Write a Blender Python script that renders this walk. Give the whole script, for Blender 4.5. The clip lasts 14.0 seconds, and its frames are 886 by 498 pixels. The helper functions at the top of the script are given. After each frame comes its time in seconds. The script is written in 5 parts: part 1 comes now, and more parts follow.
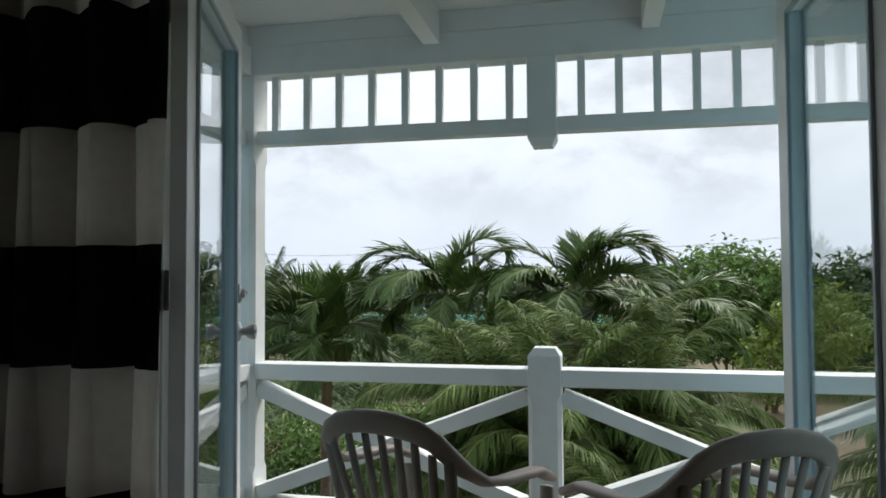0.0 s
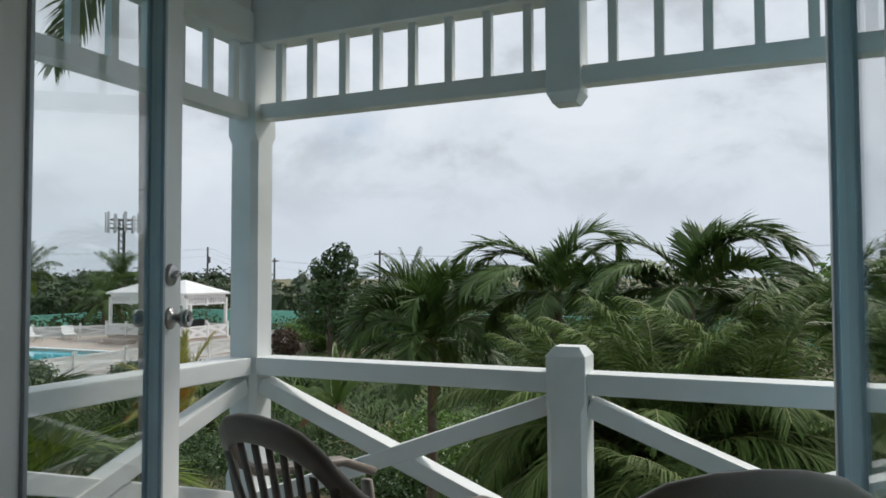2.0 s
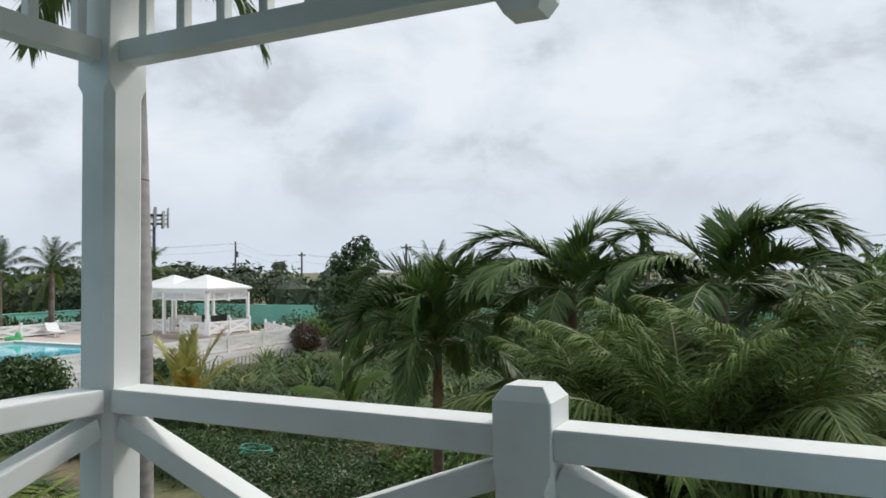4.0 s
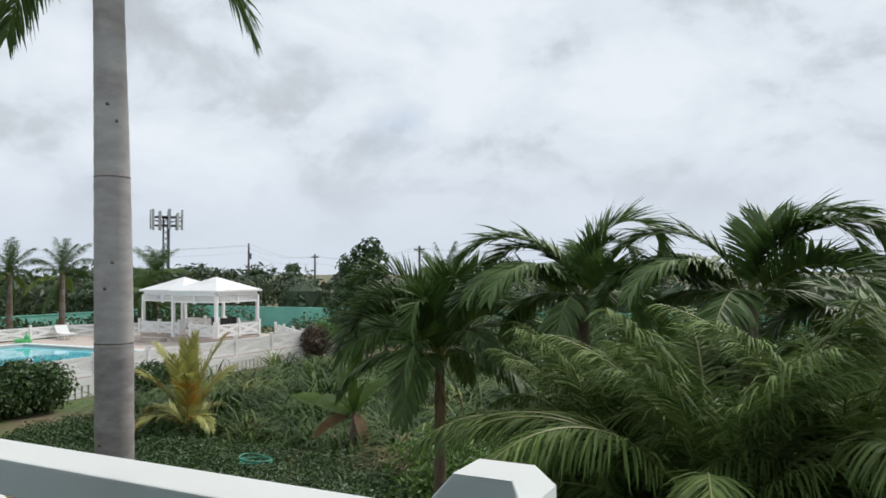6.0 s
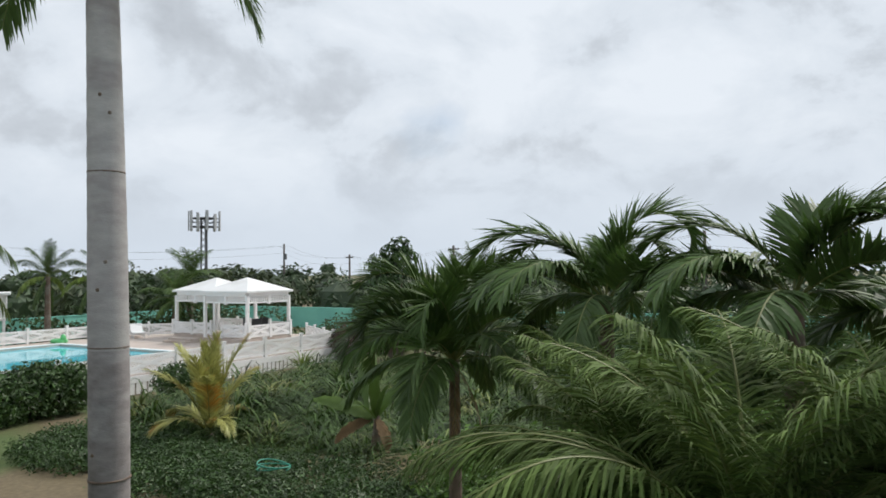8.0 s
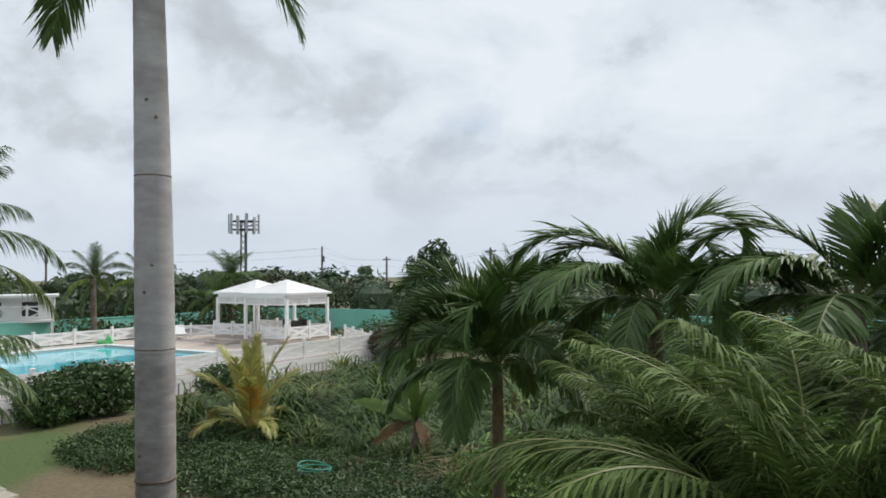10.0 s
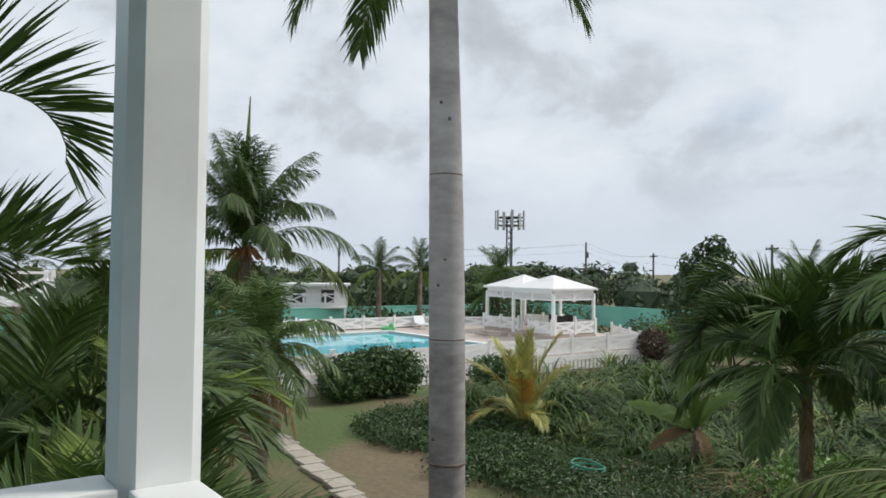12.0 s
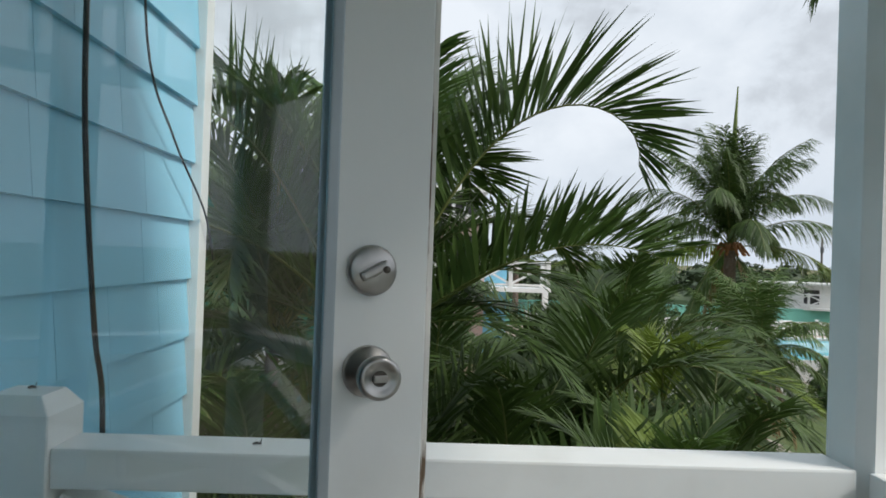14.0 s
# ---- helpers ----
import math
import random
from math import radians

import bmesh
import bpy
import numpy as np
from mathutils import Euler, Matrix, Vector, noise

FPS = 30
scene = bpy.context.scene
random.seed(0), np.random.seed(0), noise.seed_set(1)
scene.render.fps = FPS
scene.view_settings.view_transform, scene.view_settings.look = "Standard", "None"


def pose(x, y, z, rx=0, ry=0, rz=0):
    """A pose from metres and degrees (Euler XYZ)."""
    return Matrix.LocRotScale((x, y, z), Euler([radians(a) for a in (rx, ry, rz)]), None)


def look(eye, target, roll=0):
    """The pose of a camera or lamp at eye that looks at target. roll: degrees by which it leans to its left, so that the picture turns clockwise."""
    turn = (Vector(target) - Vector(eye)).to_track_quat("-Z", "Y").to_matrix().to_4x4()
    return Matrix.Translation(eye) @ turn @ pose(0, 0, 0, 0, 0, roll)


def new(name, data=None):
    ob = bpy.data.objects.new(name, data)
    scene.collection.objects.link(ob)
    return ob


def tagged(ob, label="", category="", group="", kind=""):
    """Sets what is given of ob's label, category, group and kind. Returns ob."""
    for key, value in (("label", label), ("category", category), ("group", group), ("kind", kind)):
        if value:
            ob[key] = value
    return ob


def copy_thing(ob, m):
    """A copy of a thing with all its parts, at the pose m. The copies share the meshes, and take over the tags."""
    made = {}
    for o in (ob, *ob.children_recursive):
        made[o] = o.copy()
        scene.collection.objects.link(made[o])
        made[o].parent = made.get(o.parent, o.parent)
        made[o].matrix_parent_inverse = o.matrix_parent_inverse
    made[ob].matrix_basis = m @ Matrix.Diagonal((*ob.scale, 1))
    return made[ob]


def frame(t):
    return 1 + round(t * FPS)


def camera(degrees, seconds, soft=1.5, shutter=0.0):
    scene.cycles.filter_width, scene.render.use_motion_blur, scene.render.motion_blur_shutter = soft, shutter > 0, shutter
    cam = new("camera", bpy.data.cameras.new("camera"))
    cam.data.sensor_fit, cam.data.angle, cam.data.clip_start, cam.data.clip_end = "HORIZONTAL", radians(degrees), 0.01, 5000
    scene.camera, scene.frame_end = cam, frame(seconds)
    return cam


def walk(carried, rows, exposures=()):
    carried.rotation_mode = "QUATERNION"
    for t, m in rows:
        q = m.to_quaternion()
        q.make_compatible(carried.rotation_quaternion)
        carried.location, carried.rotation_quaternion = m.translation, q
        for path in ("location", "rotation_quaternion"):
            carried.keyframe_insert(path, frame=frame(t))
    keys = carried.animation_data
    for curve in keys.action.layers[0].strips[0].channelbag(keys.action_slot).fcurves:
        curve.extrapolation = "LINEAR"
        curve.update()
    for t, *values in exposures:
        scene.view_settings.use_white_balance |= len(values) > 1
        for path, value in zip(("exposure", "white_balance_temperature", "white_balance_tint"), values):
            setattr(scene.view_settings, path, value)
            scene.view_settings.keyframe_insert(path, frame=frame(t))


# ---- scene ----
# the camera and its walk: seconds, place in metres, yaw, pitch and roll in degrees
cam = camera(62.4, 14.0, soft=1.7)
ROWS = [
    (0, -0.019, 0.051, 1.303, 12.27, 2.08, 0.33),
    (0.5, 0.152, 0.160, 1.259, 15.15, 2.39, 0.46),
    (1, 0.338, 0.266, 1.242, 19.35, 2.63, 0.30),
    (1.5, 0.410, 0.426, 1.236, 22.86, 2.57, 0.10),
    (2, 0.412, 0.718, 1.230, 23.74, 2.24, 0.20),
    (2.5, 0.436, 0.992, 1.233, 25.02, 1.71, 0.38),
    (5, 0.245, 2.150, 1.258, 26.88, 1.84, 0.35),
    (5.5, 0.212, 2.300, 1.262, 27.55, 1.86, 0.25),
    (6, 0.180, 2.445, 1.276, 27.32, 1.88, 0.42),
    (6.5, 0.170, 2.615, 1.278, 25.60, 2.05, 0.70),
    (7, 0.165, 2.805, 1.258, 24.85, 2.26, 0.88),
    (7.5, 0.130, 3.021, 1.262, 27.39, 2.22, 0.73),
    (8, 0.119, 3.159, 1.264, 30.22, 1.91, 0.57),
    (10.5, -0.055, 3.185, 1.275, 35.09, 2.28, 0.66),
    (11, -0.150, 3.180, 1.280, 40.00, 1.95, 0.36),
    (11.5, -0.250, 3.160, 1.285, 46.84, 1.76, -0.18),
    (12, -0.283, 3.100, 1.280, 53.30, 1.77, -0.60),
    (12.5, -0.340, 3.000, 1.270, 61.30, 1.78, -0.75),
    (13, -0.350, 2.885, 1.267, 69.95, 1.70, -1.30),
    (13.5, -0.285, 2.735, 1.270, 79.20, 1.50, -1.60),
    (14, -0.310, 2.565, 1.265, 88.50, 0.55, -2.00),
]
EXPOSURES = [(0.0, 0.44), (0.7, 0.18), (1.5, 0.05), (2.5, 0.10), (5.0, 0.15), (12.0, 0.10), (13.0, 0.05), (13.5, 0.04), (14.0, 0.2)]
walk(cam, [(t, pose(x, y, z, 90 + pitch, roll, yaw)) for t, x, y, z, yaw, pitch, roll in ROWS], EXPOSURES)

GROUND = -2.9      # garden level under the balcony floor
DECK = -2.25       # pool deck
WALL = 1.70        # outer face of the house wall
FRONT = 3.52       # centre line of the front railing
SIDE = -1.81       # centre line of the side railing
MID = -0.285       # middle newel
RIGHT = 1.24       # far corner post


# ---- world and sun ----
def make_world():
    w = bpy.data.worlds.new("overcast")
    scene.world = w
    w.use_nodes = True
    n, l = w.node_tree.nodes, w.node_tree.links
    n.clear()
    out, bg = n.new("ShaderNodeOutputWorld"), n.new("ShaderNodeBackground")
    sky = n.new("ShaderNodeTexSky")
    sky.sky_type, sky.sun_disc = "NISHITA", False
    sky.sun_elevation, sky.sun_rotation = radians(46), radians(23)
    dim = n.new("ShaderNodeVectorMath")
    dim.operation = "SCALE"
    dim.inputs["Scale"].default_value = 0.10
    l.new(sky.outputs[0], dim.inputs[0])
    tc, mp = n.new("ShaderNodeTexCoord"), n.new("ShaderNodeMapping")
    mp.inputs["Scale"].default_value = (1.0, 1.0, 1.5)
    mp.inputs["Location"].default_value = (0.35, 0.1, 0.3)
    l.new(tc.outputs["Generated"], mp.inputs[0])
    big, fine = n.new("ShaderNodeTexNoise"), n.new("ShaderNodeTexNoise")
    big.inputs["Scale"].default_value, big.inputs["Detail"].default_value = 5.0, 9.0
    big.inputs["Roughness"].default_value, big.inputs["Distortion"].default_value = 0.56, 0.25
    fine.inputs["Scale"].default_value, fine.inputs["Detail"].default_value = 1.7, 5.0
    l.new(mp.outputs[0], big.inputs["Vector"])
    l.new(mp.outputs[0], fine.inputs["Vector"])
    ramp = n.new("ShaderNodeValToRGB")
    e = ramp.color_ramp.elements
    e[0].position, e[0].color = 0.26, (0.42, 0.455, 0.50, 1)
    e[1].position, e[1].color = 0.62, (0.72, 0.77, 0.83, 1)
    for at, col in ((0.40, (0.53, 0.575, 0.63, 1)), (0.475, (0.635, 0.69, 0.755, 1))):
        e.new(at).color = col
    l.new(big.outputs["Fac"], ramp.inputs[0])
    # towards the horizon the cloud base closes to an even pale veil
    up, veil, low = n.new("ShaderNodeSeparateXYZ"), n.new("ShaderNodeMapRange"), n.new("ShaderNodeMix")
    l.new(tc.outputs["Generated"], up.inputs[0])
    l.new(up.outputs["Z"], veil.inputs["Value"])
    veil.inputs["From Min"].default_value, veil.inputs["From Max"].default_value = 0.03, 0.17
    low.data_type = "RGBA"
    low.inputs[6].default_value = (0.585, 0.65, 0.73, 1)
    l.new(veil.outputs[0], low.inputs[0])
    l.new(ramp.outputs[0], low.inputs[7])
    gap = n.new("ShaderNodeMapRange")
    gap.inputs["From Min"].default_value, gap.inputs["From Max"].default_value = 0.71, 0.80
    gap.inputs["To Max"].default_value = 0.7
    l.new(fine.outputs["Fac"], gap.inputs["Value"])
    mix = n.new("ShaderNodeMix")
    mix.data_type = "RGBA"
    l.new(gap.outputs[0], mix.inputs[0])
    l.new(low.outputs[2], mix.inputs[6])
    l.new(dim.outputs[0], mix.inputs[7])
    l.new(mix.outputs[2], bg.inputs[0])
    bg.inputs[1].default_value = 1.02
    l.new(bg.outputs[0], out.inputs[0])


make_world()
sun = new("sun", bpy.data.lights.new("sun", "SUN"))
sun.data.energy, sun.data.angle, sun.data.color = 2.3, radians(12), (1.0, 0.95, 0.88)
sun.matrix_world = look((2.6, 6, 6.8), (0, 0, 0))


# ---- materials ----
def material(name, base, rough=0.6, metal=0.0, vary=0.12, scale=6.0, bump=0.0, bump_scale=60.0, second=None,
             second_scale=1.2, second_at=(0.5, 0.65), obj=0.0, island=0.0, translucent=0.0, spec=0.5, stretch=(1, 1, 1)):
    """Colour with grain at two scales, a second colour in patches, and fine relief."""
    m = bpy.data.materials.new(name)
    m.use_nodes = True
    n, l = m.node_tree.nodes, m.node_tree.links
    b = n["Principled BSDF"]
    b.inputs["Roughness"].default_value, b.inputs["Metallic"].default_value = rough, metal
    b.inputs["Specular IOR Level"].default_value = spec
    tc, mp = n.new("ShaderNodeTexCoord"), n.new("ShaderNodeMapping")
    mp.inputs["Scale"].default_value = stretch
    geo = n.new("ShaderNodeNewGeometry")
    l.new(geo.outputs["Position"], mp.inputs[0])
    noise1 = n.new("ShaderNodeTexNoise")
    noise1.inputs["Scale"].default_value, noise1.inputs["Detail"].default_value = scale, 5.0
    l.new(mp.outputs[0], noise1.inputs["Vector"])
    rng = n.new("ShaderNodeMapRange")
    rng.inputs["From Min"].default_value, rng.inputs["From Max"].default_value = 0.25, 0.75
    rng.inputs["To Min"].default_value, rng.inputs["To Max"].default_value = 1 - vary, 1 + vary
    l.new(noise1.outputs["Fac"], rng.inputs["Value"])
    value = rng.outputs[0]

    def times(a, source, amount):
        r = n.new("ShaderNodeMapRange")
        r.inputs["To Min"].default_value, r.inputs["To Max"].default_value = 1 - amount, 1 + amount
        l.new(source, r.inputs["Value"])
        k = n.new("ShaderNodeMath")
        k.operation = "MULTIPLY"
        l.new(a, k.inputs[0])
        l.new(r.outputs[0], k.inputs[1])
        return k.outputs[0]

    if obj:
        value = times(value, n.new("ShaderNodeObjectInfo").outputs["Random"], obj)
    if island:
        value = times(value, geo.outputs["Random Per Island"], island)
    colour = n.new("ShaderNodeMix")
    colour.data_type = "RGBA"
    colour.inputs[6].default_value = (*base, 1)
    colour.inputs[7].default_value = (*(second or base), 1)
    colour.inputs[0].default_value = 0.0
    if second:
        noise2 = n.new("ShaderNodeTexNoise")
        noise2.inputs["Scale"].default_value, noise2.inputs["Detail"].default_value = second_scale, 6.0
        l.new(mp.outputs[0], noise2.inputs["Vector"])
        r2 = n.new("ShaderNodeMapRange")
        r2.inputs["From Min"].default_value, r2.inputs["From Max"].default_value = second_at
        l.new(noise2.outputs["Fac"], r2.inputs["Value"])
        l.new(r2.outputs[0], colour.inputs[0])
    mul = n.new("ShaderNodeVectorMath")
    mul.operation = "SCALE"
    l.new(colour.outputs[2], mul.inputs[0])
    l.new(value, mul.inputs["Scale"])
    l.new(mul.outputs[0], b.inputs["Base Color"])
    if bump:
        nb = n.new("ShaderNodeTexNoise")
        nb.inputs["Scale"].default_value, nb.inputs["Detail"].default_value = bump_scale, 4.0
        l.new(mp.outputs[0], nb.inputs["Vector"])
        bp = n.new("ShaderNodeBump")
        bp.inputs["Strength"].default_value, bp.inputs["Distance"].default_value = bump, 0.01
        l.new(nb.outputs["Fac"], bp.inputs["Height"])
        l.new(bp.outputs[0], b.inputs["Normal"])
    if translucent:
        tr, ms = n.new("ShaderNodeBsdfTranslucent"), n.new("ShaderNodeMixShader")
        l.new(mul.outputs[0], tr.inputs["Color"])
        ms.inputs[0].default_value = translucent
        l.new(b.outputs[0], ms.inputs[1])
        l.new(tr.outputs[0], ms.inputs[2])
        l.new(ms.outputs[0], n["Material Output"].inputs[0])
    return m


def glass_material():
    m = bpy.data.materials.new("door glass")
    m.use_nodes = True
    n, l = m.node_tree.nodes, m.node_tree.links
    n.remove(n["Principled BSDF"])
    tr, gl, ms, fr = (n.new("ShaderNodeBsdfTransparent"), n.new("ShaderNodeBsdfGlossy"), n.new("ShaderNodeMixShader"), n.new("ShaderNodeLayerWeight"))
    tr.inputs[0].default_value = (0.965, 0.98, 0.975, 1)
    gl.inputs["Roughness"].default_value = 0.01
    pw, sc = n.new("ShaderNodeMath"), n.new("ShaderNodeMapRange")
    pw.operation = "POWER"
    pw.inputs[1].default_value = 4.0
    sc.inputs["To Min"].default_value, sc.inputs["To Max"].default_value = 0.05, 0.8
    l.new(fr.outputs["Facing"], pw.inputs[0])
    l.new(pw.outputs[0], sc.inputs["Value"])
    l.new(sc.outputs[0], ms.inputs[0])
    l.new(tr.outputs[0], ms.inputs[1])
    l.new(gl.outputs[0], ms.inputs[2])
    l.new(ms.outputs[0], n["Material Output"].inputs[0])
    return m


PAINT = material("white gloss paint", (0.84, 0.86, 0.85), 0.42, vary=0.03, scale=3, bump=0.06, bump_scale=25, second=(0.70, 0.71, 0.68), second_scale=2.5, second_at=(0.55, 0.8))
CEIL = material("ceiling paint", (0.76, 0.78, 0.76), 0.6, vary=0.03, scale=2, bump=0.05, bump_scale=30)
FARWHITE = material("white timber", (0.87, 0.87, 0.86), 0.5, vary=0.05, scale=2, second=(0.74, 0.74, 0.70), second_scale=0.8, second_at=(0.55, 0.85))
CHIPPED = material("chipped paint on wood", (0.74, 0.73, 0.69), 0.6, vary=0.08, scale=30, second=(0.16, 0.11, 0.07), second_scale=16, second_at=(0.55, 0.60), bump=0.4, bump_scale=60, stretch=(1, 1, 0.35))
SHINGLE = material("blue painted shingle", (0.30, 0.66, 0.86), 0.38, vary=0.04, scale=9, obj=0.03, bump=0.15, bump_scale=40, second=(0.34, 0.68, 0.86), second_scale=1.5, stretch=(1, 1, 0.3))
ROOMWALL = material("plastered room wall", (0.88, 0.86, 0.82), 0.8, vary=0.05, scale=2, bump=0.05, bump_scale=40)
TILE = material("floor tile", (0.70, 0.65, 0.58), 0.4, vary=0.08, scale=8)
BOARD = material("grey deck board", (0.30, 0.29, 0.27), 0.6, vary=0.15, scale=12, obj=0.1, bump=0.2, bump_scale=50, stretch=(0.2, 1, 1))
DARKCLOTH = material("navy curtain cloth", (0.022, 0.026, 0.042), 0.9, translucent=0.3, vary=0.15, scale=40, bump=0.1, bump_scale=400)
LIGHTCLOTH = material("off-white curtain cloth", (0.78, 0.75, 0.71), 0.9, translucent=0.7, vary=0.06, scale=40, bump=0.1, bump_scale=400)
STEEL = material("satin nickel", (0.42, 0.41, 0.40), 0.32, 1.0, vary=0.06, scale=80, bump=0.02, bump_scale=300)
DARKSTEEL = material("dark brass", (0.10, 0.09, 0.08), 0.45, 0.9, vary=0.2, scale=40)
ALU = material("aluminium bead", (0.40, 0.455, 0.49), 0.42, 0.35, vary=0.05, scale=20)
GLASS = glass_material()
RESIN = material("taupe resin", (0.26, 0.215, 0.18), 0.42, vary=0.08, scale=18, bump=0.08, bump_scale=250, second=(0.30, 0.255, 0.22), second_scale=5)
CABLE = material("black cable", (0.015, 0.015, 0.016), 0.5, vary=0.1)
BARK = material("royal palm bark", (0.42, 0.405, 0.39), 0.85, vary=0.14, scale=5, second=(0.31, 0.285, 0.28), second_scale=1.1, second_at=(0.42, 0.66), bump=0.5, bump_scale=28, stretch=(1, 1, 2.2))
BARKLOW = material("lower royal palm bark", (0.28, 0.255, 0.25), 0.85, vary=0.28, scale=5, second=(0.37, 0.35, 0.345), second_scale=1.3, second_at=(0.5, 0.66), bump=0.5, bump_scale=28, stretch=(1, 1, 2.2))
BARKDARK = material("palm bark", (0.16, 0.115, 0.085), 0.9, vary=0.3, scale=14, bump=0.7, bump_scale=40, second=(0.22, 0.19, 0.16), second_scale=3)
RACHIS = material("palm stem", (0.16, 0.18, 0.05), 0.55, vary=0.15, scale=10)
HUSK = material("orange husk", (0.30, 0.13, 0.05), 0.85, vary=0.3, scale=14, bump=0.5)
FROND = material("palm leaf", (0.070, 0.122, 0.028), 0.55, vary=0.18, scale=3, obj=0.22, island=0.25, translucent=0.22)
FRONDDARK = material("dark palm leaf", (0.078, 0.138, 0.030), 0.58, vary=0.18, scale=3, obj=0.2, island=0.25, translucent=0.18)
FRONDGREY = material("grey-green palm leaf", (0.104, 0.156, 0.039), 0.7, spec=0.25, vary=0.18, scale=3, obj=0.2, island=0.3, translucent=0.2)
FRONDLIGHT = material("light palm leaf", (0.17, 0.24, 0.04), 0.45, vary=0.2, scale=3, obj=0.2, island=0.25, translucent=0.3)
FRONDYELLOW = material("yellowing palm leaf", (0.42, 0.42, 0.13), 0.5, vary=0.2, scale=4, second=(0.42, 0.22, 0.04), second_scale=0.9, second_at=(0.55, 0.66), island=0.25, translucent=0.25)
FRONDDEAD = material("dead palm leaf", (0.24, 0.16, 0.08), 0.85, vary=0.25, scale=4, island=0.3)
LEAF = material("hedge leaf", (0.050, 0.100, 0.024), 0.5, vary=0.2, scale=2, island=0.45, translucent=0.2)
LEAFBRIGHT = material("bright leaf", (0.105, 0.195, 0.034), 0.45, vary=0.25, scale=1.2, island=0.45, translucent=0.25)
LEAFDARK = material("dark leaf", (0.046, 0.092, 0.024), 0.45, vary=0.3, scale=0.6, island=0.45, translucent=0.15)
LEAFWOOD = material("far woods leaf", (0.048, 0.080, 0.034), 0.6, vary=0.35, scale=0.25, island=0.4, translucent=0.1, second=(0.07, 0.09, 0.035), second_scale=0.12)
LEAFRED = material("bronze leaf", (0.09, 0.060, 0.035), 0.5, vary=0.25, scale=1.5, island=0.4, translucent=0.15)
GRASSY = material("strap leaf", (0.058, 0.112, 0.022), 0.66, vary=0.35, scale=0.8, island=0.65, translucent=0.22, second=(0.16, 0.17, 0.055), second_scale=0.8, second_at=(0.52, 0.72))
DRYGRASS = material("dry strap leaf", (0.24, 0.20, 0.10), 0.7, vary=0.25, scale=1.5, island=0.35, translucent=0.2)
BANANA = material("banana leaf", (0.14, 0.225, 0.055), 0.4, vary=0.2, scale=3, bump=0.2, bump_scale=18, translucent=0.3)
LAWN = material("lawn", (0.085, 0.125, 0.036), 0.9, vary=0.25, scale=9, second=(0.165, 0.130, 0.075), second_scale=0.22, second_at=(0.40, 0.55), bump=0.6, bump_scale=40)
WOOD = material("weathered pole", (0.11, 0.095, 0.085), 0.85, vary=0.2, scale=6)
MASTM = material("galvanised mast", (0.13, 0.135, 0.14), 0.5, 0.4, vary=0.1)
ANTENNA = material("antenna panel", (0.46, 0.47, 0.48), 0.5, vary=0.05)
ROOFW = material("white roof", (0.82, 0.82, 0.81), 0.5, vary=0.04, scale=1.5, second=(0.72, 0.72, 0.70), second_scale=0.5)
DECKM = material("pool deck", (0.50, 0.43, 0.38), 0.8, vary=0.08, scale=3, second=(0.42, 0.35, 0.30), second_scale=0.7, bump=0.1)
POOLM = material("pool plaster", (0.16, 0.55, 0.66), 0.5, vary=0.08, scale=2)
TEAL = material("teal wall paint", (0.24, 0.62, 0.51), 0.8, vary=0.08, scale=0.8, second=(0.20, 0.54, 0.46), second_scale=0.3)
PINK = material("pink render", (0.62, 0.46, 0.42), 0.8, vary=0.06, scale=1.2)
BLUEW = material("blue render", (0.20, 0.50, 0.68), 0.7, vary=0.06, scale=1.2)
STONE = material("stepping stone", (0.42, 0.38, 0.32), 0.85, vary=0.15, scale=6, obj=0.12, bump=0.4, bump_scale=20)
HOSE = material("green hose", (0.05, 0.32, 0.22), 0.4, vary=0.08)
NET = material("green shade cloth", (0.03, 0.17, 0.12), 0.8, vary=0.15, scale=3, bump=0.2, bump_scale=80, translucent=0.2)
LOUNGE = material("white plastic", (0.78, 0.78, 0.77), 0.4, vary=0.03)
TOY = material("green inflatable", (0.10, 0.48, 0.16), 0.35, vary=0.05)
DARKIN = material("dark interior", (0.05, 0.05, 0.05), 0.8, vary=0.1)


WATER = material("pool water", (0.10, 0.58, 0.70), 0.05, vary=0.05, scale=1.5, bump=0.15, bump_scale=3.0)


# ---- builders ----
def finish(me, mat, smooth=False):
    me.materials.append(mat)
    if smooth:
        me.polygons.foreach_set("use_smooth", [True] * len(me.polygons))
    me.update()
    return me


def mesh_of(name, bm, mat, smooth=False):
    me = bpy.data.meshes.new(name)
    bmesh.ops.recalc_face_normals(bm, faces=bm.faces)
    bm.to_mesh(me)
    bm.free()
    return finish(me, mat, smooth)


def part(name, bm, mat, parent=None, label="", smooth=False):
    ob = new(name, mesh_of(name, bm, mat, smooth) if isinstance(bm, bmesh.types.BMesh) else bm)
    ob.parent = parent
    if label:
        tagged(ob, label)
    return ob


def thing(name, label, category, x=0, y=0, z=0, rz=0, group="", kind=""):
    ob = new(name)
    ob.empty_display_size = 0.1
    ob.matrix_world = pose(x, y, z, 0, 0, rz)
    return tagged(ob, label, category, group, kind)


def structure(name, bm, mat, label="", category=""):
    return tagged(part(name, bm, mat), label, category, kind="structure")


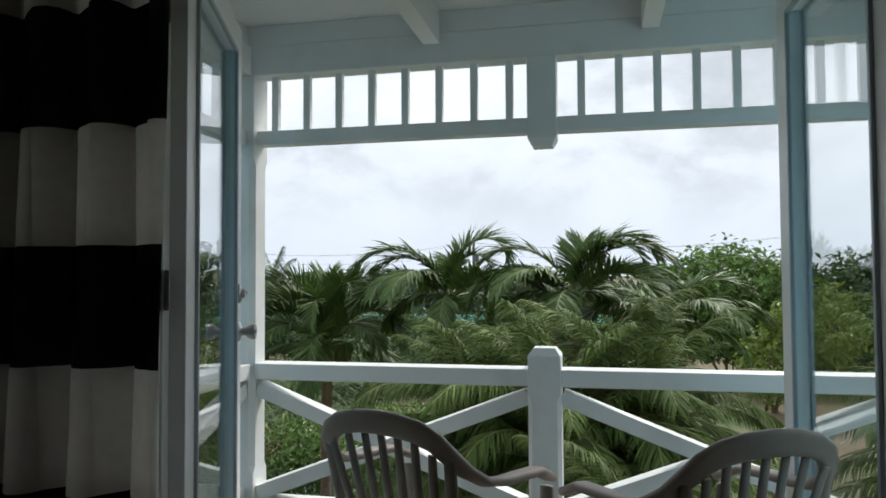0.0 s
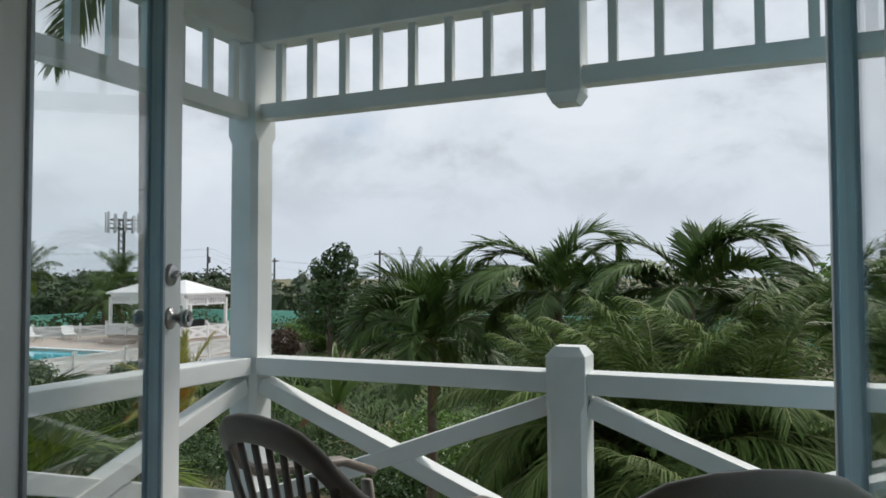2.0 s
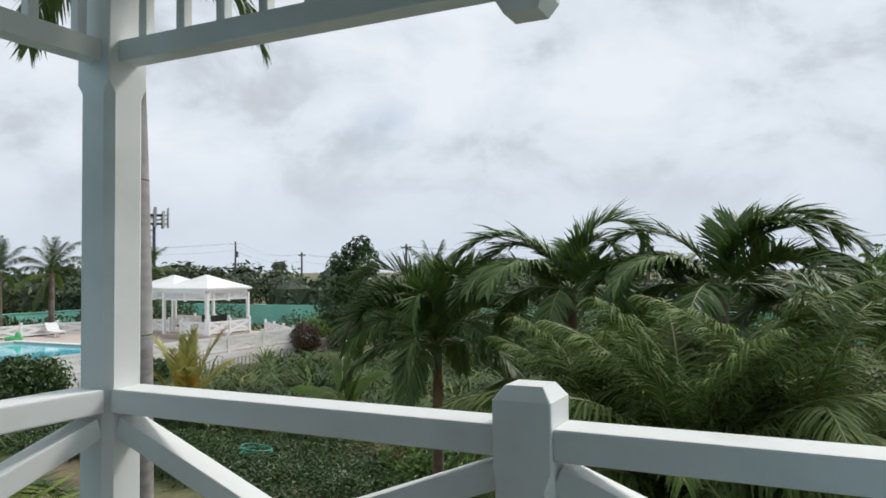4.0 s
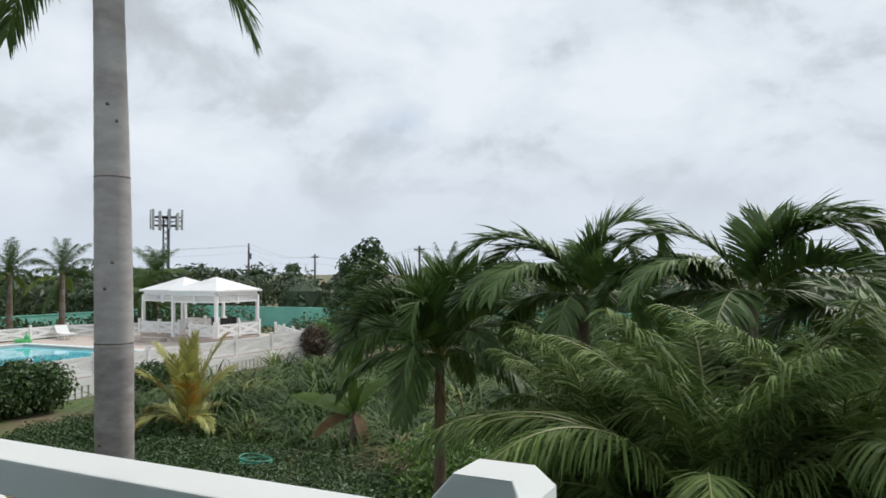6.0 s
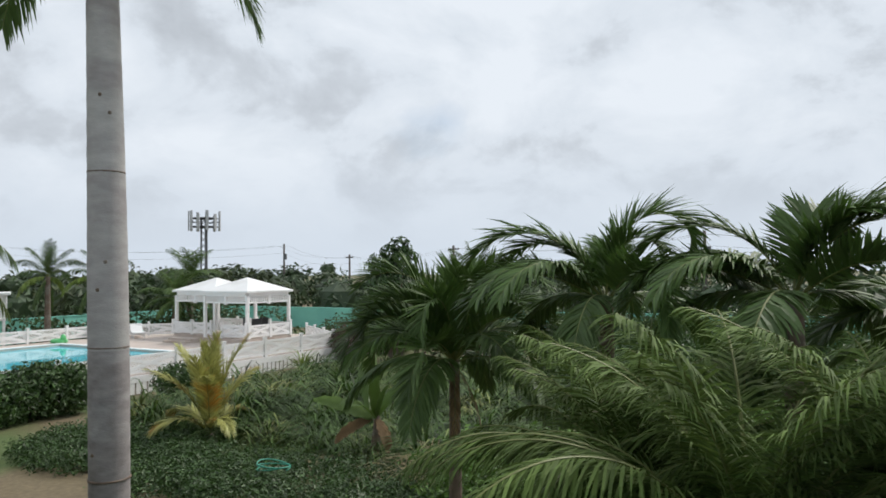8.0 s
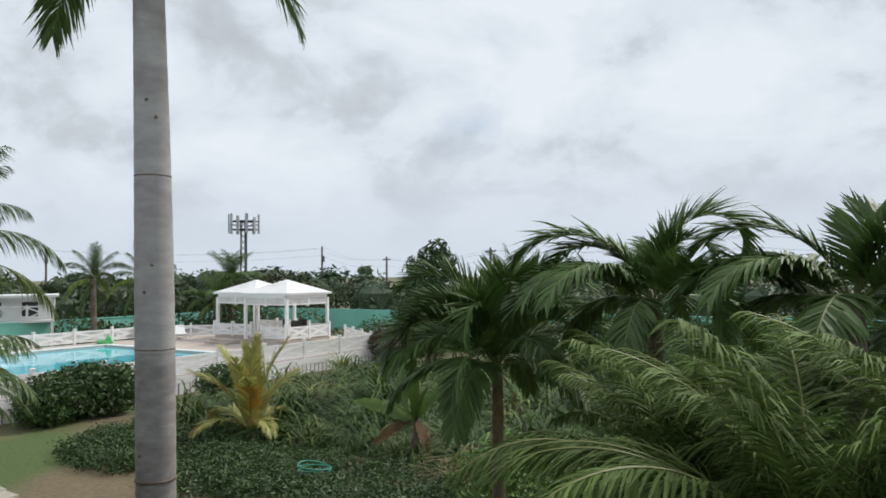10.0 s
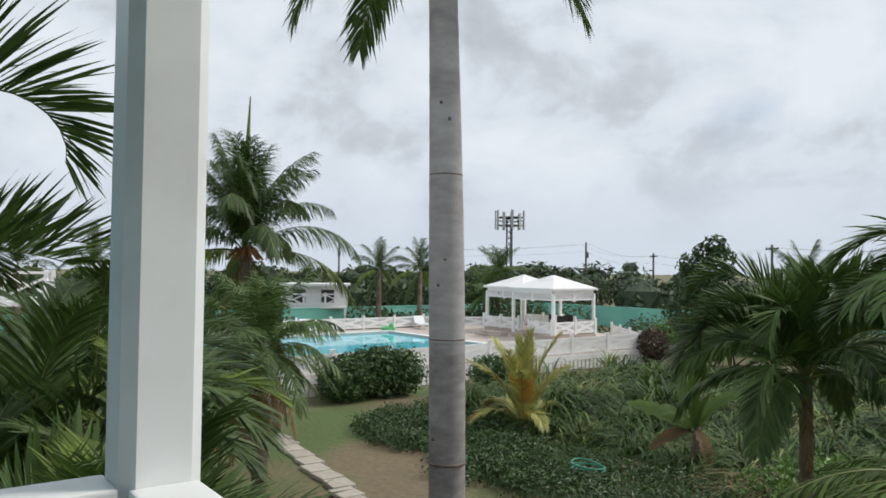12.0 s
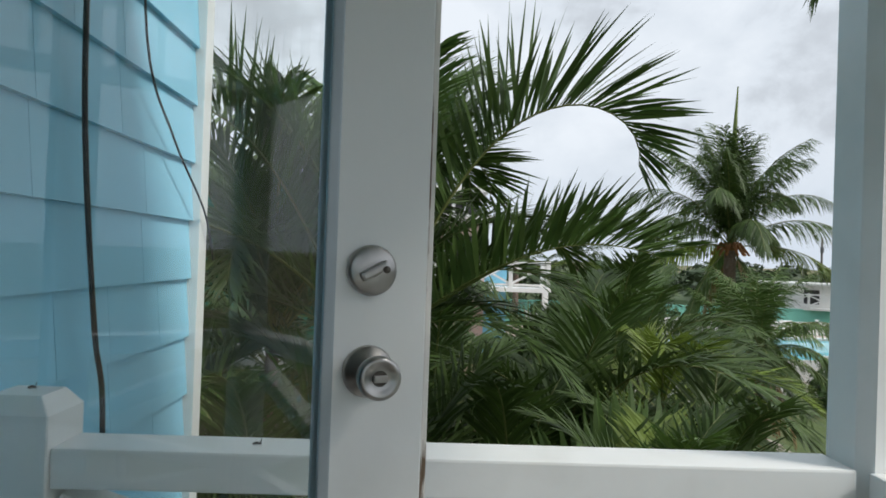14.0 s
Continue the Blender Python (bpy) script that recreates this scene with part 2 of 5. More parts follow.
def box(x0, y0, z0, x1, y1, z1, bevel=0.0, bm=None, m=None):
    """A box between two corners, its edges eased; m turns it about the origin."""
    bm = bm or bmesh.new()
    tr = Matrix.Translation(((x0 + x1) / 2, (y0 + y1) / 2, (z0 + z1) / 2)) @ Matrix.Diagonal((abs(x1 - x0), abs(y1 - y0), abs(z1 - z0), 1))
    if m:
        tr = m @ tr
    made = bmesh.ops.create_cube(bm, size=1.0, matrix=tr)["verts"]
    if bevel:
        edges = list({e for v in made for e in v.link_edges})
        bmesh.ops.bevel(bm, geom=edges, offset=bevel, segments=2, affect="EDGES", profile=0.6)
    return bm


def bar(a, b, w, h, bevel=0.0, bm=None, up=(0, 0, 1)):
    """A squared bar from a to b, w wide and h high."""
    a, b = Vector(a), Vector(b)
    d = (b - a).normalized()
    s = d.cross(Vector(up)).normalized()
    u = s.cross(d)
    m = Matrix((s, d, u)).transposed().to_4x4()
    m.translation = (a + b) / 2
    L = (b - a).length
    return box(-w / 2, -L / 2, -h / 2, w / 2, L / 2, h / 2, bevel, bm, m)


def tube(points, radii, sides=10, bm=None, up=(0, 0, 1), closed=True):
    """A tube along points; radii: one number or (across, along up) for each point."""
    bm = bm or bmesh.new()
    pts = [Vector(p) for p in points]
    rings = []
    for i, p in enumerate(pts):
        d = (pts[min(i + 1, len(pts) - 1)] - pts[max(i - 1, 0)]).normalized()
        s = d.cross(Vector(up))
        s = s.normalized() if s.length > 1e-4 else Vector((1, 0, 0))
        u = s.cross(d).normalized()
        r = radii[i] if isinstance(radii, (list, tuple)) and len(radii) == len(pts) else radii
        ra, rb = r if isinstance(r, (list, tuple)) else (r, r)
        rings.append([bm.verts.new(p + s * (ra * math.cos(2 * math.pi * k / sides)) + u * (rb * math.sin(2 * math.pi * k / sides))) for k in range(sides)])
    for a, b in zip(rings, rings[1:]):
        for k in range(sides):
            bm.faces.new((a[k], a[(k + 1) % sides], b[(k + 1) % sides], b[k]))
    if closed:
        bm.faces.new(rings[0][::-1])
        bm.faces.new(rings[-1])
    return bm


def lathe(profile, axis="z", sides=28, bm=None, m=None):
    """A turned body: profile of (radius, height)."""
    bm = bm or bmesh.new()
    rings = []
    for r, h in profile:
        rings.append([bm.verts.new((r * math.cos(2 * math.pi * k / sides), r * math.sin(2 * math.pi * k / sides), h)) for k in range(sides)])
    for a, b in zip(rings, rings[1:]):
        for k in range(sides):
            bm.faces.new((a[k], a[(k + 1) % sides], b[(k + 1) % sides], b[k]))
    bm.faces.new(rings[0][::-1])
    bm.faces.new(rings[-1])
    if axis == "x":
        bmesh.ops.transform(bm, matrix=Matrix.Rotation(radians(90), 4, "Y"), verts=bm.verts)
    if m:
        bmesh.ops.transform(bm, matrix=m, verts=bm.verts)
    return bm


# ---- house: room, wall, doors ----
def house_shell():
    # room: dark behind the camera, closed all round
    structure("floor", box(-3.2, -3.2, -0.15, 3.4, WALL, 0.0), TILE, "brown tiled room floor", "floor")
    structure("ceiling", box(-3.2, -3.2, 2.6, 3.4, 1.5, 2.75), ROOMWALL, "plain room ceiling", "ceiling")
    structure("wall_back", box(-3.2, -3.4, -0.15, 3.4, -3.2, 2.75), ROOMWALL, "plain plastered room wall", "wall")
    structure("wall_left", box(-3.1, -3.2, -0.15, -2.9, 1.5, 2.6), ROOMWALL, "plain plastered room wall", "wall")
    structure("wall_right", box(3.2, -3.2, -0.15, 3.4, 1.5, 2.6), ROOMWALL, "plain plastered room wall", "wall")
    front = structure("wall_front", box(-3.1, 1.5, GROUND, -1.13, WALL - 0.02, 3.2), SHINGLE, "house wall clad in light blue painted wooden shingles", "wall")
    part("wall_section", box(0.66, 1.5, GROUND, 4.0, WALL - 0.02, 3.2), SHINGLE, front)
    part("lintel", box(-1.13, 1.5, 2.28, 0.66, WALL - 0.02, 3.2), SHINGLE, front)
    part("lower_wall", box(-1.13, 1.5, GROUND, 0.66, WALL - 0.02, -0.16), SHINGLE, front)
    structure("wall_side", box(-3.1, -3.4, GROUND, -2.95, 1.5, 3.2), SHINGLE, "side of the blue shingled house", "wall")
    # casing round the door opening
    casing = structure("trim_casing", box(-1.21, WALL - 0.02, 0, -1.085, WALL + 0.012, 2.36, 0.004), PAINT, "white painted door casing", "trim")
    part("side_casing", box(0.615, WALL - 0.02, 0, 0.74, WALL + 0.012, 2.36, 0.004), PAINT, casing)
    part("head_casing", box(-1.085, WALL - 0.02, 2.255, 0.615, WALL + 0.012, 2.36, 0.004), PAINT, casing)
    part("jamb", box(-1.13, 1.49, 0, -1.09, WALL - 0.022, 2.28, 0.003), PAINT, casing)
    part("jamb", box(0.62, 1.49, 0, 0.66, WALL - 0.022, 2.28, 0.003), PAINT, casing)
    part("head_jamb", box(-1.09, 1.49, 2.24, 0.62, WALL - 0.022, 2.28, 0.003), PAINT, casing)
    for z in (0.25, 1.27, 2.0):
        h = part("hinge_plate", box(-1.0895, 1.612, z - 0.05, -1.0865, WALL - 0.023, z + 0.05, 0.001), DARKSTEEL, casing, "dark brass hinge plate on the jamb")
        part("knuckle", lathe([(0.007, -0.05), (0.007, 0.05)], sides=10, m=Matrix.Translation((-1.081, 1.652, z))), DARKSTEEL, h)
    part("stop", box(-1.09, 1.52, 0, -1.075, 1.58, 2.24, 0.002), PAINT, casing)
    part("stop", box(0.605, 1.52, 0, 0.62, 1.58, 2.24, 0.002), PAINT, casing)
    part("inner_casing", box(-1.26, 1.47, 0, -1.13, 1.498, 2.38, 0.004), PAINT, casing)
    part("inner_casing", box(0.66, 1.47, 0, 0.79, 1.498, 2.38, 0.004), PAINT, casing)
    structure("trim_corner", box(-3.14, WALL - 0.06, GROUND, -3.05, WALL + 0.03, 3.2, 0.005), PAINT, "white corner board at the end of the shingled wall", "trim")
    return front


def knob_set(leaf, x, y, z, side):
    """Round knob with its rosette on the face that side (+1 or -1) names."""
    m = Matrix.Translation((x, y, z)) @ (Matrix.Identity(4) if side > 0 else Matrix.Rotation(math.pi, 4, "Z"))
    k = part("door_knob", lathe([(0.036, 0), (0.036, 0.004), (0.033, 0.010), (0.017, 0.014), (0.014, 0.020), (0.014, 0.030), (0.020, 0.036),
                                 (0.0275, 0.046), (0.029, 0.055), (0.0285, 0.064), (0.025, 0.0665), (0.022, 0.0665), (0.018, 0.0635), (0.010, 0.0625)], "x", m=m), STEEL, leaf, "satin nickel round knob", True)
    part("key_cup", lathe([(0.0105, 0), (0.0105, 0.0012), (0.004, 0.0014)], "x", 18, m=m @ Matrix.Translation((0.0626, 0, 0))), DARKSTEEL, k)
    part("turn_button", box(-0.0, -0.009, -0.0045, 0.0065, 0.009, 0.0045, 0.001, m=m @ Matrix.Translation((0.0625, 0, 0))), STEEL, k)
    return k


def deadbolt(leaf, x, y, z, side):
    m = Matrix.Translation((x, y, z)) @ (Matrix.Identity(4) if side > 0 else Matrix.Rotation(math.pi, 4, "Z"))
    d = part("deadbolt", lathe([(0.035, 0), (0.035, 0.006), (0.033, 0.011), (0.030, 0.013), (0.010, 0.014)], "x", m=m), STEEL, leaf, "satin nickel deadbolt plate", True)
    if side > 0:
        part("thumb_turn", box(-0.0, -0.021, -0.0065, 0.016, 0.021, 0.0065, 0.004, m=m @ Matrix.Translation((0.013, 0.0, 0.0)) @ Matrix.Rotation(radians(28), 4, "X")), STEEL, d)
        part("screw", lathe([(0.005, 0), (0.005, 0.002), (0.002, 0.003)], "x", 12, m=m @ Matrix.Translation((0.029, 0.014, 0.002))), DARKSTEEL, d)
    else:
        part("cylinder", lathe([(0.016, 0), (0.016, 0.008), (0.010, 0.012)], "x", 18, m=m @ Matrix.Translation((0.013, 0, 0))), STEEL, d)
    return d


def glazed_leaf(name, hx, hy, angle, flip, label):
    """A leaf in local axes: y runs from the hinge to the lock edge, x is its thickness."""
    W, H, T, S = 0.90, 2.225, 0.042, 0.136
    B = 0.105
    leaf = thing(name, label, "door", hx, hy, 0.012, angle, kind="structure")
    part("hinge_stile", box(-T / 2, 0, 0, T / 2, B, H, 0.003), PAINT, leaf)
    part("lock_stile", box(-T / 2, W - S, 0, T / 2, W, H, 0.003), PAINT, leaf)
    part("edge", box(-T / 2 + 0.003, W + 0.0005, 0.01, T / 2 - 0.003, W + 0.0025, H - 0.01), CHIPPED, leaf, "lock edge with chipped paint and bare wood")
    if flip:
        part("astragal", box(-T / 2 - 0.010, W + 0.003, 0.01, -0.004, W + 0.017, H - 0.01, 0.002), CHIPPED, leaf, "overlapping edge strip with chipped paint and bare wood")
    part("latch_plate", box(-0.012, W + 0.0026, 1.065, 0.012, W + 0.004, 1.12, 0.001), DARKSTEEL, leaf)
    part("top_rail", box(-T / 2, B, H - 0.12, T / 2, W - S, H, 0.003), PAINT, leaf)
    part("bottom_rail", box(-T / 2, B, 0, T / 2, W - S, 0.23, 0.003), PAINT, leaf)
    for x in (-T / 2 - 0.004, T / 2 + 0.004):
        bm = box(x - 0.006, B - 0.004, 0.226, x + 0.006, B + 0.012, H - 0.116, 0.003)
        box(x - 0.006, W - S - 0.012, 0.226, x + 0.006, W - S + 0.004, H - 0.116, 0.003, bm)
        box(x - 0.006, B + 0.013, 0.226, x + 0.006, W - S - 0.013, 0.240, 0.003, bm)
        box(x - 0.006, B + 0.013, H - 0.130, x + 0.006, W - S - 0.013, H - 0.116, 0.003, bm)
        part("glazing_bead", bm, ALU, leaf, "grey-blue glazing bead")
    g = part("pane", box(-0.003, B - 0.01, 0.22, 0.003, W - S + 0.01, H - 0.11), GLASS, leaf, "clear glass pane")
    g.visible_shadow = False
    y = W - 0.082
    if flip:
        for s in (1, -1):
            knob_set(leaf, s * T / 2, y, 1.092, s)
            deadbolt(leaf, s * T / 2, y, 1.230, s)
    else:
        part("bolt_lever", box(-T / 2 - 0.012, W - 0.04, 0.35, -T / 2, W - 0.02, 0.47, 0.003), STEEL, leaf, "flush bolt")
    for z in (0.238, 1.258, 1.988):
        h = part("hinge", box(-T / 2 - 0.003, -0.03, z - 0.05, -T / 2, 0.03, z + 0.05, 0.001), DARKSTEEL, leaf, "dark brass butt hinge")
        part("knuckle", lathe([(0.006, -0.05), (0.006, 0.05)], sides=10, m=Matrix.Translation((-T / 2 - 0.005, -0.008, z))), DARKSTEEL, h)
    return leaf


def curtain(name, x0, x1, y, label, bottom=0.03, top=2.42, phase=0.0, shift=0.0):
    """A hanging curtain in folds, its bands cut as strips of one cloth."""
    root = thing(name, label, "curtain", (x0 + x1) / 2, y, 0)
    cx = (x0 + x1) / 2
    n = 90
    edges = [bottom, 0.17, 0.41, 0.65, 0.89, 1.13, 1.365, 1.60, 1.84, 2.08, 2.32, top]
    edges = [edges[0]] + [e + shift for e in edges[1:-1]] + [edges[-1]]

    def off(u, z):
        s = 0.055 * math.sin(u * 46 + phase + 0.25 * math.sin(z * 2.1)) + 0.018 * math.sin(u * 97 + 1.3 * z + phase)
        return s * (0.75 + 0.25 * math.cos(z * 1.7))
    for i, (a, b) in enumerate(zip(edges, edges[1:])):
        bm = bmesh.new()
        rows = []
        for j in range(5):
            z = a + (b - a) * j / 4
            rows.append([bm.verts.new((x0 - cx + (x1 - x0) * k / n + 0.01 * math.sin(z * 3 + k), off((x1 - x0) * k / n, z), z)) for k in range(n + 1)])
        for r, s in zip(rows, rows[1:]):
            for k in range(n):
                bm.faces.new((r[k], r[k + 1], s[k + 1], s[k]))
        me = mesh_of("band", bm, DARKCLOTH if i % 2 == 1 else LIGHTCLOTH, True)
        ob = part("band", me, None, root, "navy band of cloth" if i % 2 == 1 else "off-white band of cloth")
        sol = ob.modifiers.new("cloth", "SOLIDIFY")
        sol.thickness = 0.003
    return root


FRONT_WALL = house_shell()
glazed_leaf("door_1", -1.066, WALL + 0.014, 19.2, True, "white glazed door leaf standing open, satin nickel knob and deadbolt")
glazed_leaf("door_2", 0.597, WALL + 0.014, 1.6, False, "white glazed door leaf standing open, clear glass pane")
curtain("curtain", -1.75, -0.82, 1.30, "navy and off-white wide-striped curtain drawn aside", phase=0.6)
curtain("curtain", 0.52, 1.5, 1.34, "navy and off-white wide-striped curtain drawn aside", phase=2.0)
rod = thing("curtain_rod", "dark metal curtain rod above the doors", "curtain rod", -0.15, 1.32, 2.45)
part("rod", tube([(-1.7, 0, 0), (1.75, 0, 0)], 0.014), DARKSTEEL, rod)
for x in (-1.55, 1.6):
    part("bracket", bar((x, 0.0, 0.0), (x, 0.15, 0.0), 0.02, 0.02), DARKSTEEL, rod)


# ---- balcony ----
def chamfered_post(z0, z1, c0, c1, half=0.07, cut=0.026):
    """A square post whose corners are cut away between c0 and c1, with short run-outs."""
    bm = bmesh.new()
    rings = []
    for z, c in ((z0, 0.003), (c0, 0.003), (c0 + 0.035, cut), (c1 - 0.035, cut), (c1, 0.003), (z1, 0.003)):
        h = half
        ring = [(-h + c, -h), (h - c, -h), (h, -h + c), (h, h - c), (h - c, h), (-h + c, h), (-h, h - c), (-h, -h + c)]
        rings.append([bm.verts.new((x, y, z)) for x, y in ring])
    for a, b in zip(rings, rings[1:]):
        for k in range(8):
            bm.faces.new((a[k], a[(k + 1) % 8], b[(k + 1) % 8], b[k]))
    bm.faces.new(rings[0][::-1])
    bm.faces.new(rings[-1])
    return bm


def newel(bm=None, half=0.076, top=0.930, cap=0.035, z0=0.0):
    """A square newel with a chamfered cap and cut corners below the rail."""
    bm = bm or bmesh.new()
    rings = []
    for z, c, h in ((z0, 0.003, half), (0.10, 0.003, half), (0.13, 0.018, half), (0.72, 0.018, half), (0.76, 0.003, half), (top, 0.003, half), (top + cap, 0.002, half - 0.026)):
        ring = [(-h + c, -h), (h - c, -h), (h, -h + c), (h, h - c), (h - c, h), (-h + c, h), (-h, h - c), (-h, -h + c)]
        rings.append([bm.verts.new((x, y, z)) for x, y in ring])
    for a, b in zip(rings, rings[1:]):
        for k in range(8):
            bm.faces.new((a[k], a[(k + 1) % 8], b[(k + 1) % 8], b[k]))
    bm.faces.new(rings[0][::-1])
    bm.faces.new(rings[-1])
    return bm


RAIL = 0.868


def top_rail(a, b):
    """A rail from a to b with a slightly sloped, eased top."""
    return bar((a[0], a[1], RAIL - 0.040), (b[0], b[1], RAIL - 0.040), 0.130, 0.080, 0.006)


def cross(parent, a, b, ox=0.0, oy=0.0):
    """Two crossing braces between the bottom rail and the top rail, halved into each other."""
    zt, zb = RAIL - 0.13, 0.215
    d = (Vector(b) - Vector(a)).normalized()
    side = Vector((-d.y, d.x, 0)) * 0.004
    for (p, z0), (q, z1), s in (((a, zt), (b, zb), 1), ((a, zb), (b, zt), -1)):
        p1, q1 = Vector((p[0], p[1], z0)) + side * s, Vector((q[0], q[1], z1)) + side * s
        part("brace", bar(p1, q1, 0.088, 0.072, 0.004), PAINT, parent)
    part("bottom_rail", bar((a[0], a[1], 0.16), (b[0], b[1], 0.16), 0.07, 0.08, 0.005), PAINT, parent)


def balcony():
    deck = structure("floor_balcony", box(SIDE - 0.12, WALL - 0.02, -0.16, RIGHT + 0.12, FRONT + 0.12, -0.03), BOARD, "grey boarded balcony floor", "floor")
    n = 13
    y0, y1 = WALL, FRONT + 0.12
    me = mesh_of("board", box(SIDE - 0.12, -0.066, -0.028, RIGHT + 0.12, 0.066, 0.0, 0.003), BOARD)
    for i in range(n):
        ob = part("board", me, None, deck)
        ob.location = (0, y0 + (i + 0.5) * (y1 - y0) / n, 0)
    part("fascia", box(SIDE - 0.14, FRONT + 0.121, -0.30, RIGHT + 0.14, FRONT + 0.15, -0.005, 0.004), PAINT, deck)
    for x in (SIDE, RIGHT):
        part("support_post", box(x - 0.08, FRONT - 0.08, GROUND, x + 0.08, FRONT + 0.08, -0.162, 0.006), PAINT, deck)

    # posts
    for x in (SIDE, RIGHT):
        p = thing("corner_post", "white painted square balcony post with cut corners", "post", x, FRONT, 0, group="balcony posts")
        part("shaft", chamfered_post(0, 2.325, 0.32, 1.90, 0.078), PAINT, p)
    # front railing: two bays about the middle newel
    r = thing("balcony_railing", "white painted wooden balcony railing with crossed braces", "railing", MID, FRONT, 0, group="balcony railings")
    part("newel", newel(), PAINT, r, "square newel with chamfered cap")
    for x0, x1 in ((SIDE - MID + 0.0785, -0.0765), (0.0765, RIGHT - MID - 0.0785)):
        part("top_rail", top_rail((x0, 0), (x1, 0)), PAINT, r)
        cross(r, (x0, 0), (x1, 0))
    # side railings, each ending in a newel at the wall
    for x in (SIDE, RIGHT):
        s = thing("balcony_railing", "white wooden balcony railing with crossed braces against the house wall", "railing", x, WALL + 0.08, 0, group="balcony railings")
        part("newel", newel(), PAINT, s, "square newel with chamfered cap")
        part("top_rail", top_rail((0, 0.0765), (0, FRONT - WALL - 0.159)), PAINT, s)
        cross(s, (0, 0.0765), (0, FRONT - WALL - 0.159))
    # frieze: lower beam, pickets, upper beam, pendant
    f = thing("balcony_frieze", "white painted frieze of square pickets between two beams", "frieze", MID, FRONT, 0, group="balcony friezes")
    part("pendant", newel_pendant(), PAINT, f, "square pendant with chamfered foot")
    picket = mesh_of("picket", box(-0.018, -0.018, 2.046, 0.018, 0.018, 2.325, 0.003), PAINT)
    for x0, x1 in ((SIDE - MID + 0.0705, -0.0685), (0.0685, RIGHT - MID - 0.0705)):
        part("lower_beam", box(x0, -0.04, 1.972, x1, 0.04, 2.045, 0.005), PAINT, f)
        for i in range(8):
            ob = part("picket", picket, None, f)
            ob.location.x = (x0 + 0.094 if x0 < -0.2 else x0 + 0.113) + i * 0.172
    part("upper_beam", box(SIDE - MID - 0.07, -0.06, 2.326, RIGHT - MID + 0.07, 0.06, 2.475, 0.006), PAINT, f)
    for x in (SIDE, RIGHT):
        s = thing("balcony_frieze", "white painted frieze of square pickets between two beams", "frieze", x, WALL, 0, group="balcony friezes")
        y0, y1 = 0.004, FRONT - WALL - 0.0705
        part("lower_beam", box(-0.04, y0, 1.972, 0.04, y1, 2.045, 0.005), PAINT, s)
        part("upper_beam", box(-0.06, y0, 2.326, 0.06, y1 + 0.008, 2.475, 0.006), PAINT, s)
        for i in range(10):
            ob = part("picket", picket, None, s)
            ob.location.y = y1 - 0.064 - i * 0.172
    # ceiling with rafters, roof above it
    bm = box(SIDE - 0.35, WALL, 2.58, RIGHT + 0.35, FRONT + 0.35, 2.62)
    for x in (SIDE + 0.0, -0.81, 0.21, RIGHT):
        box(x - 0.04, WALL + 0.001, 2.42, x + 0.04, FRONT - 0.061, 2.5795, 0.004, bm)
    structure("ceiling_balcony", bm, CEIL, "white painted boarded balcony ceiling on rafters", "ceiling")
    structure("roof_balcony", box(SIDE - 0.4, WALL - 0.02, 2.625, RIGHT + 0.4, FRONT + 0.4, 2.70), ROOFW, "white balcony roof", "roof")
    part("fascia", box(SIDE - MID - 0.06, -0.0595, 2.4755, RIGHT - MID + 0.06, 0.05, 2.579), PAINT, f)


def newel_pendant(half=0.068):
    bm = bmesh.new()
    rings = []
    for z, c, h in ((1.905, 0.002, half - 0.022), (1.945, 0.003, half), (2.325, 0.003, half)):
        ring = [(-h + c, -h), (h - c, -h), (h, -h + c), (h, h - c), (h - c, h), (-h + c, h), (-h, h - c), (-h, -h + c)]
        rings.append([bm.verts.new((x, y, z)) for x, y in ring])
    for a, b in zip(rings, rings[1:]):
        for k in range(8):
            bm.faces.new((a[k], a[(k + 1) % 8], b[(k + 1) % 8], b[k]))
    bm.faces.new(rings[0][::-1])
    bm.faces.new(rings[-1])
    return bm


balcony()


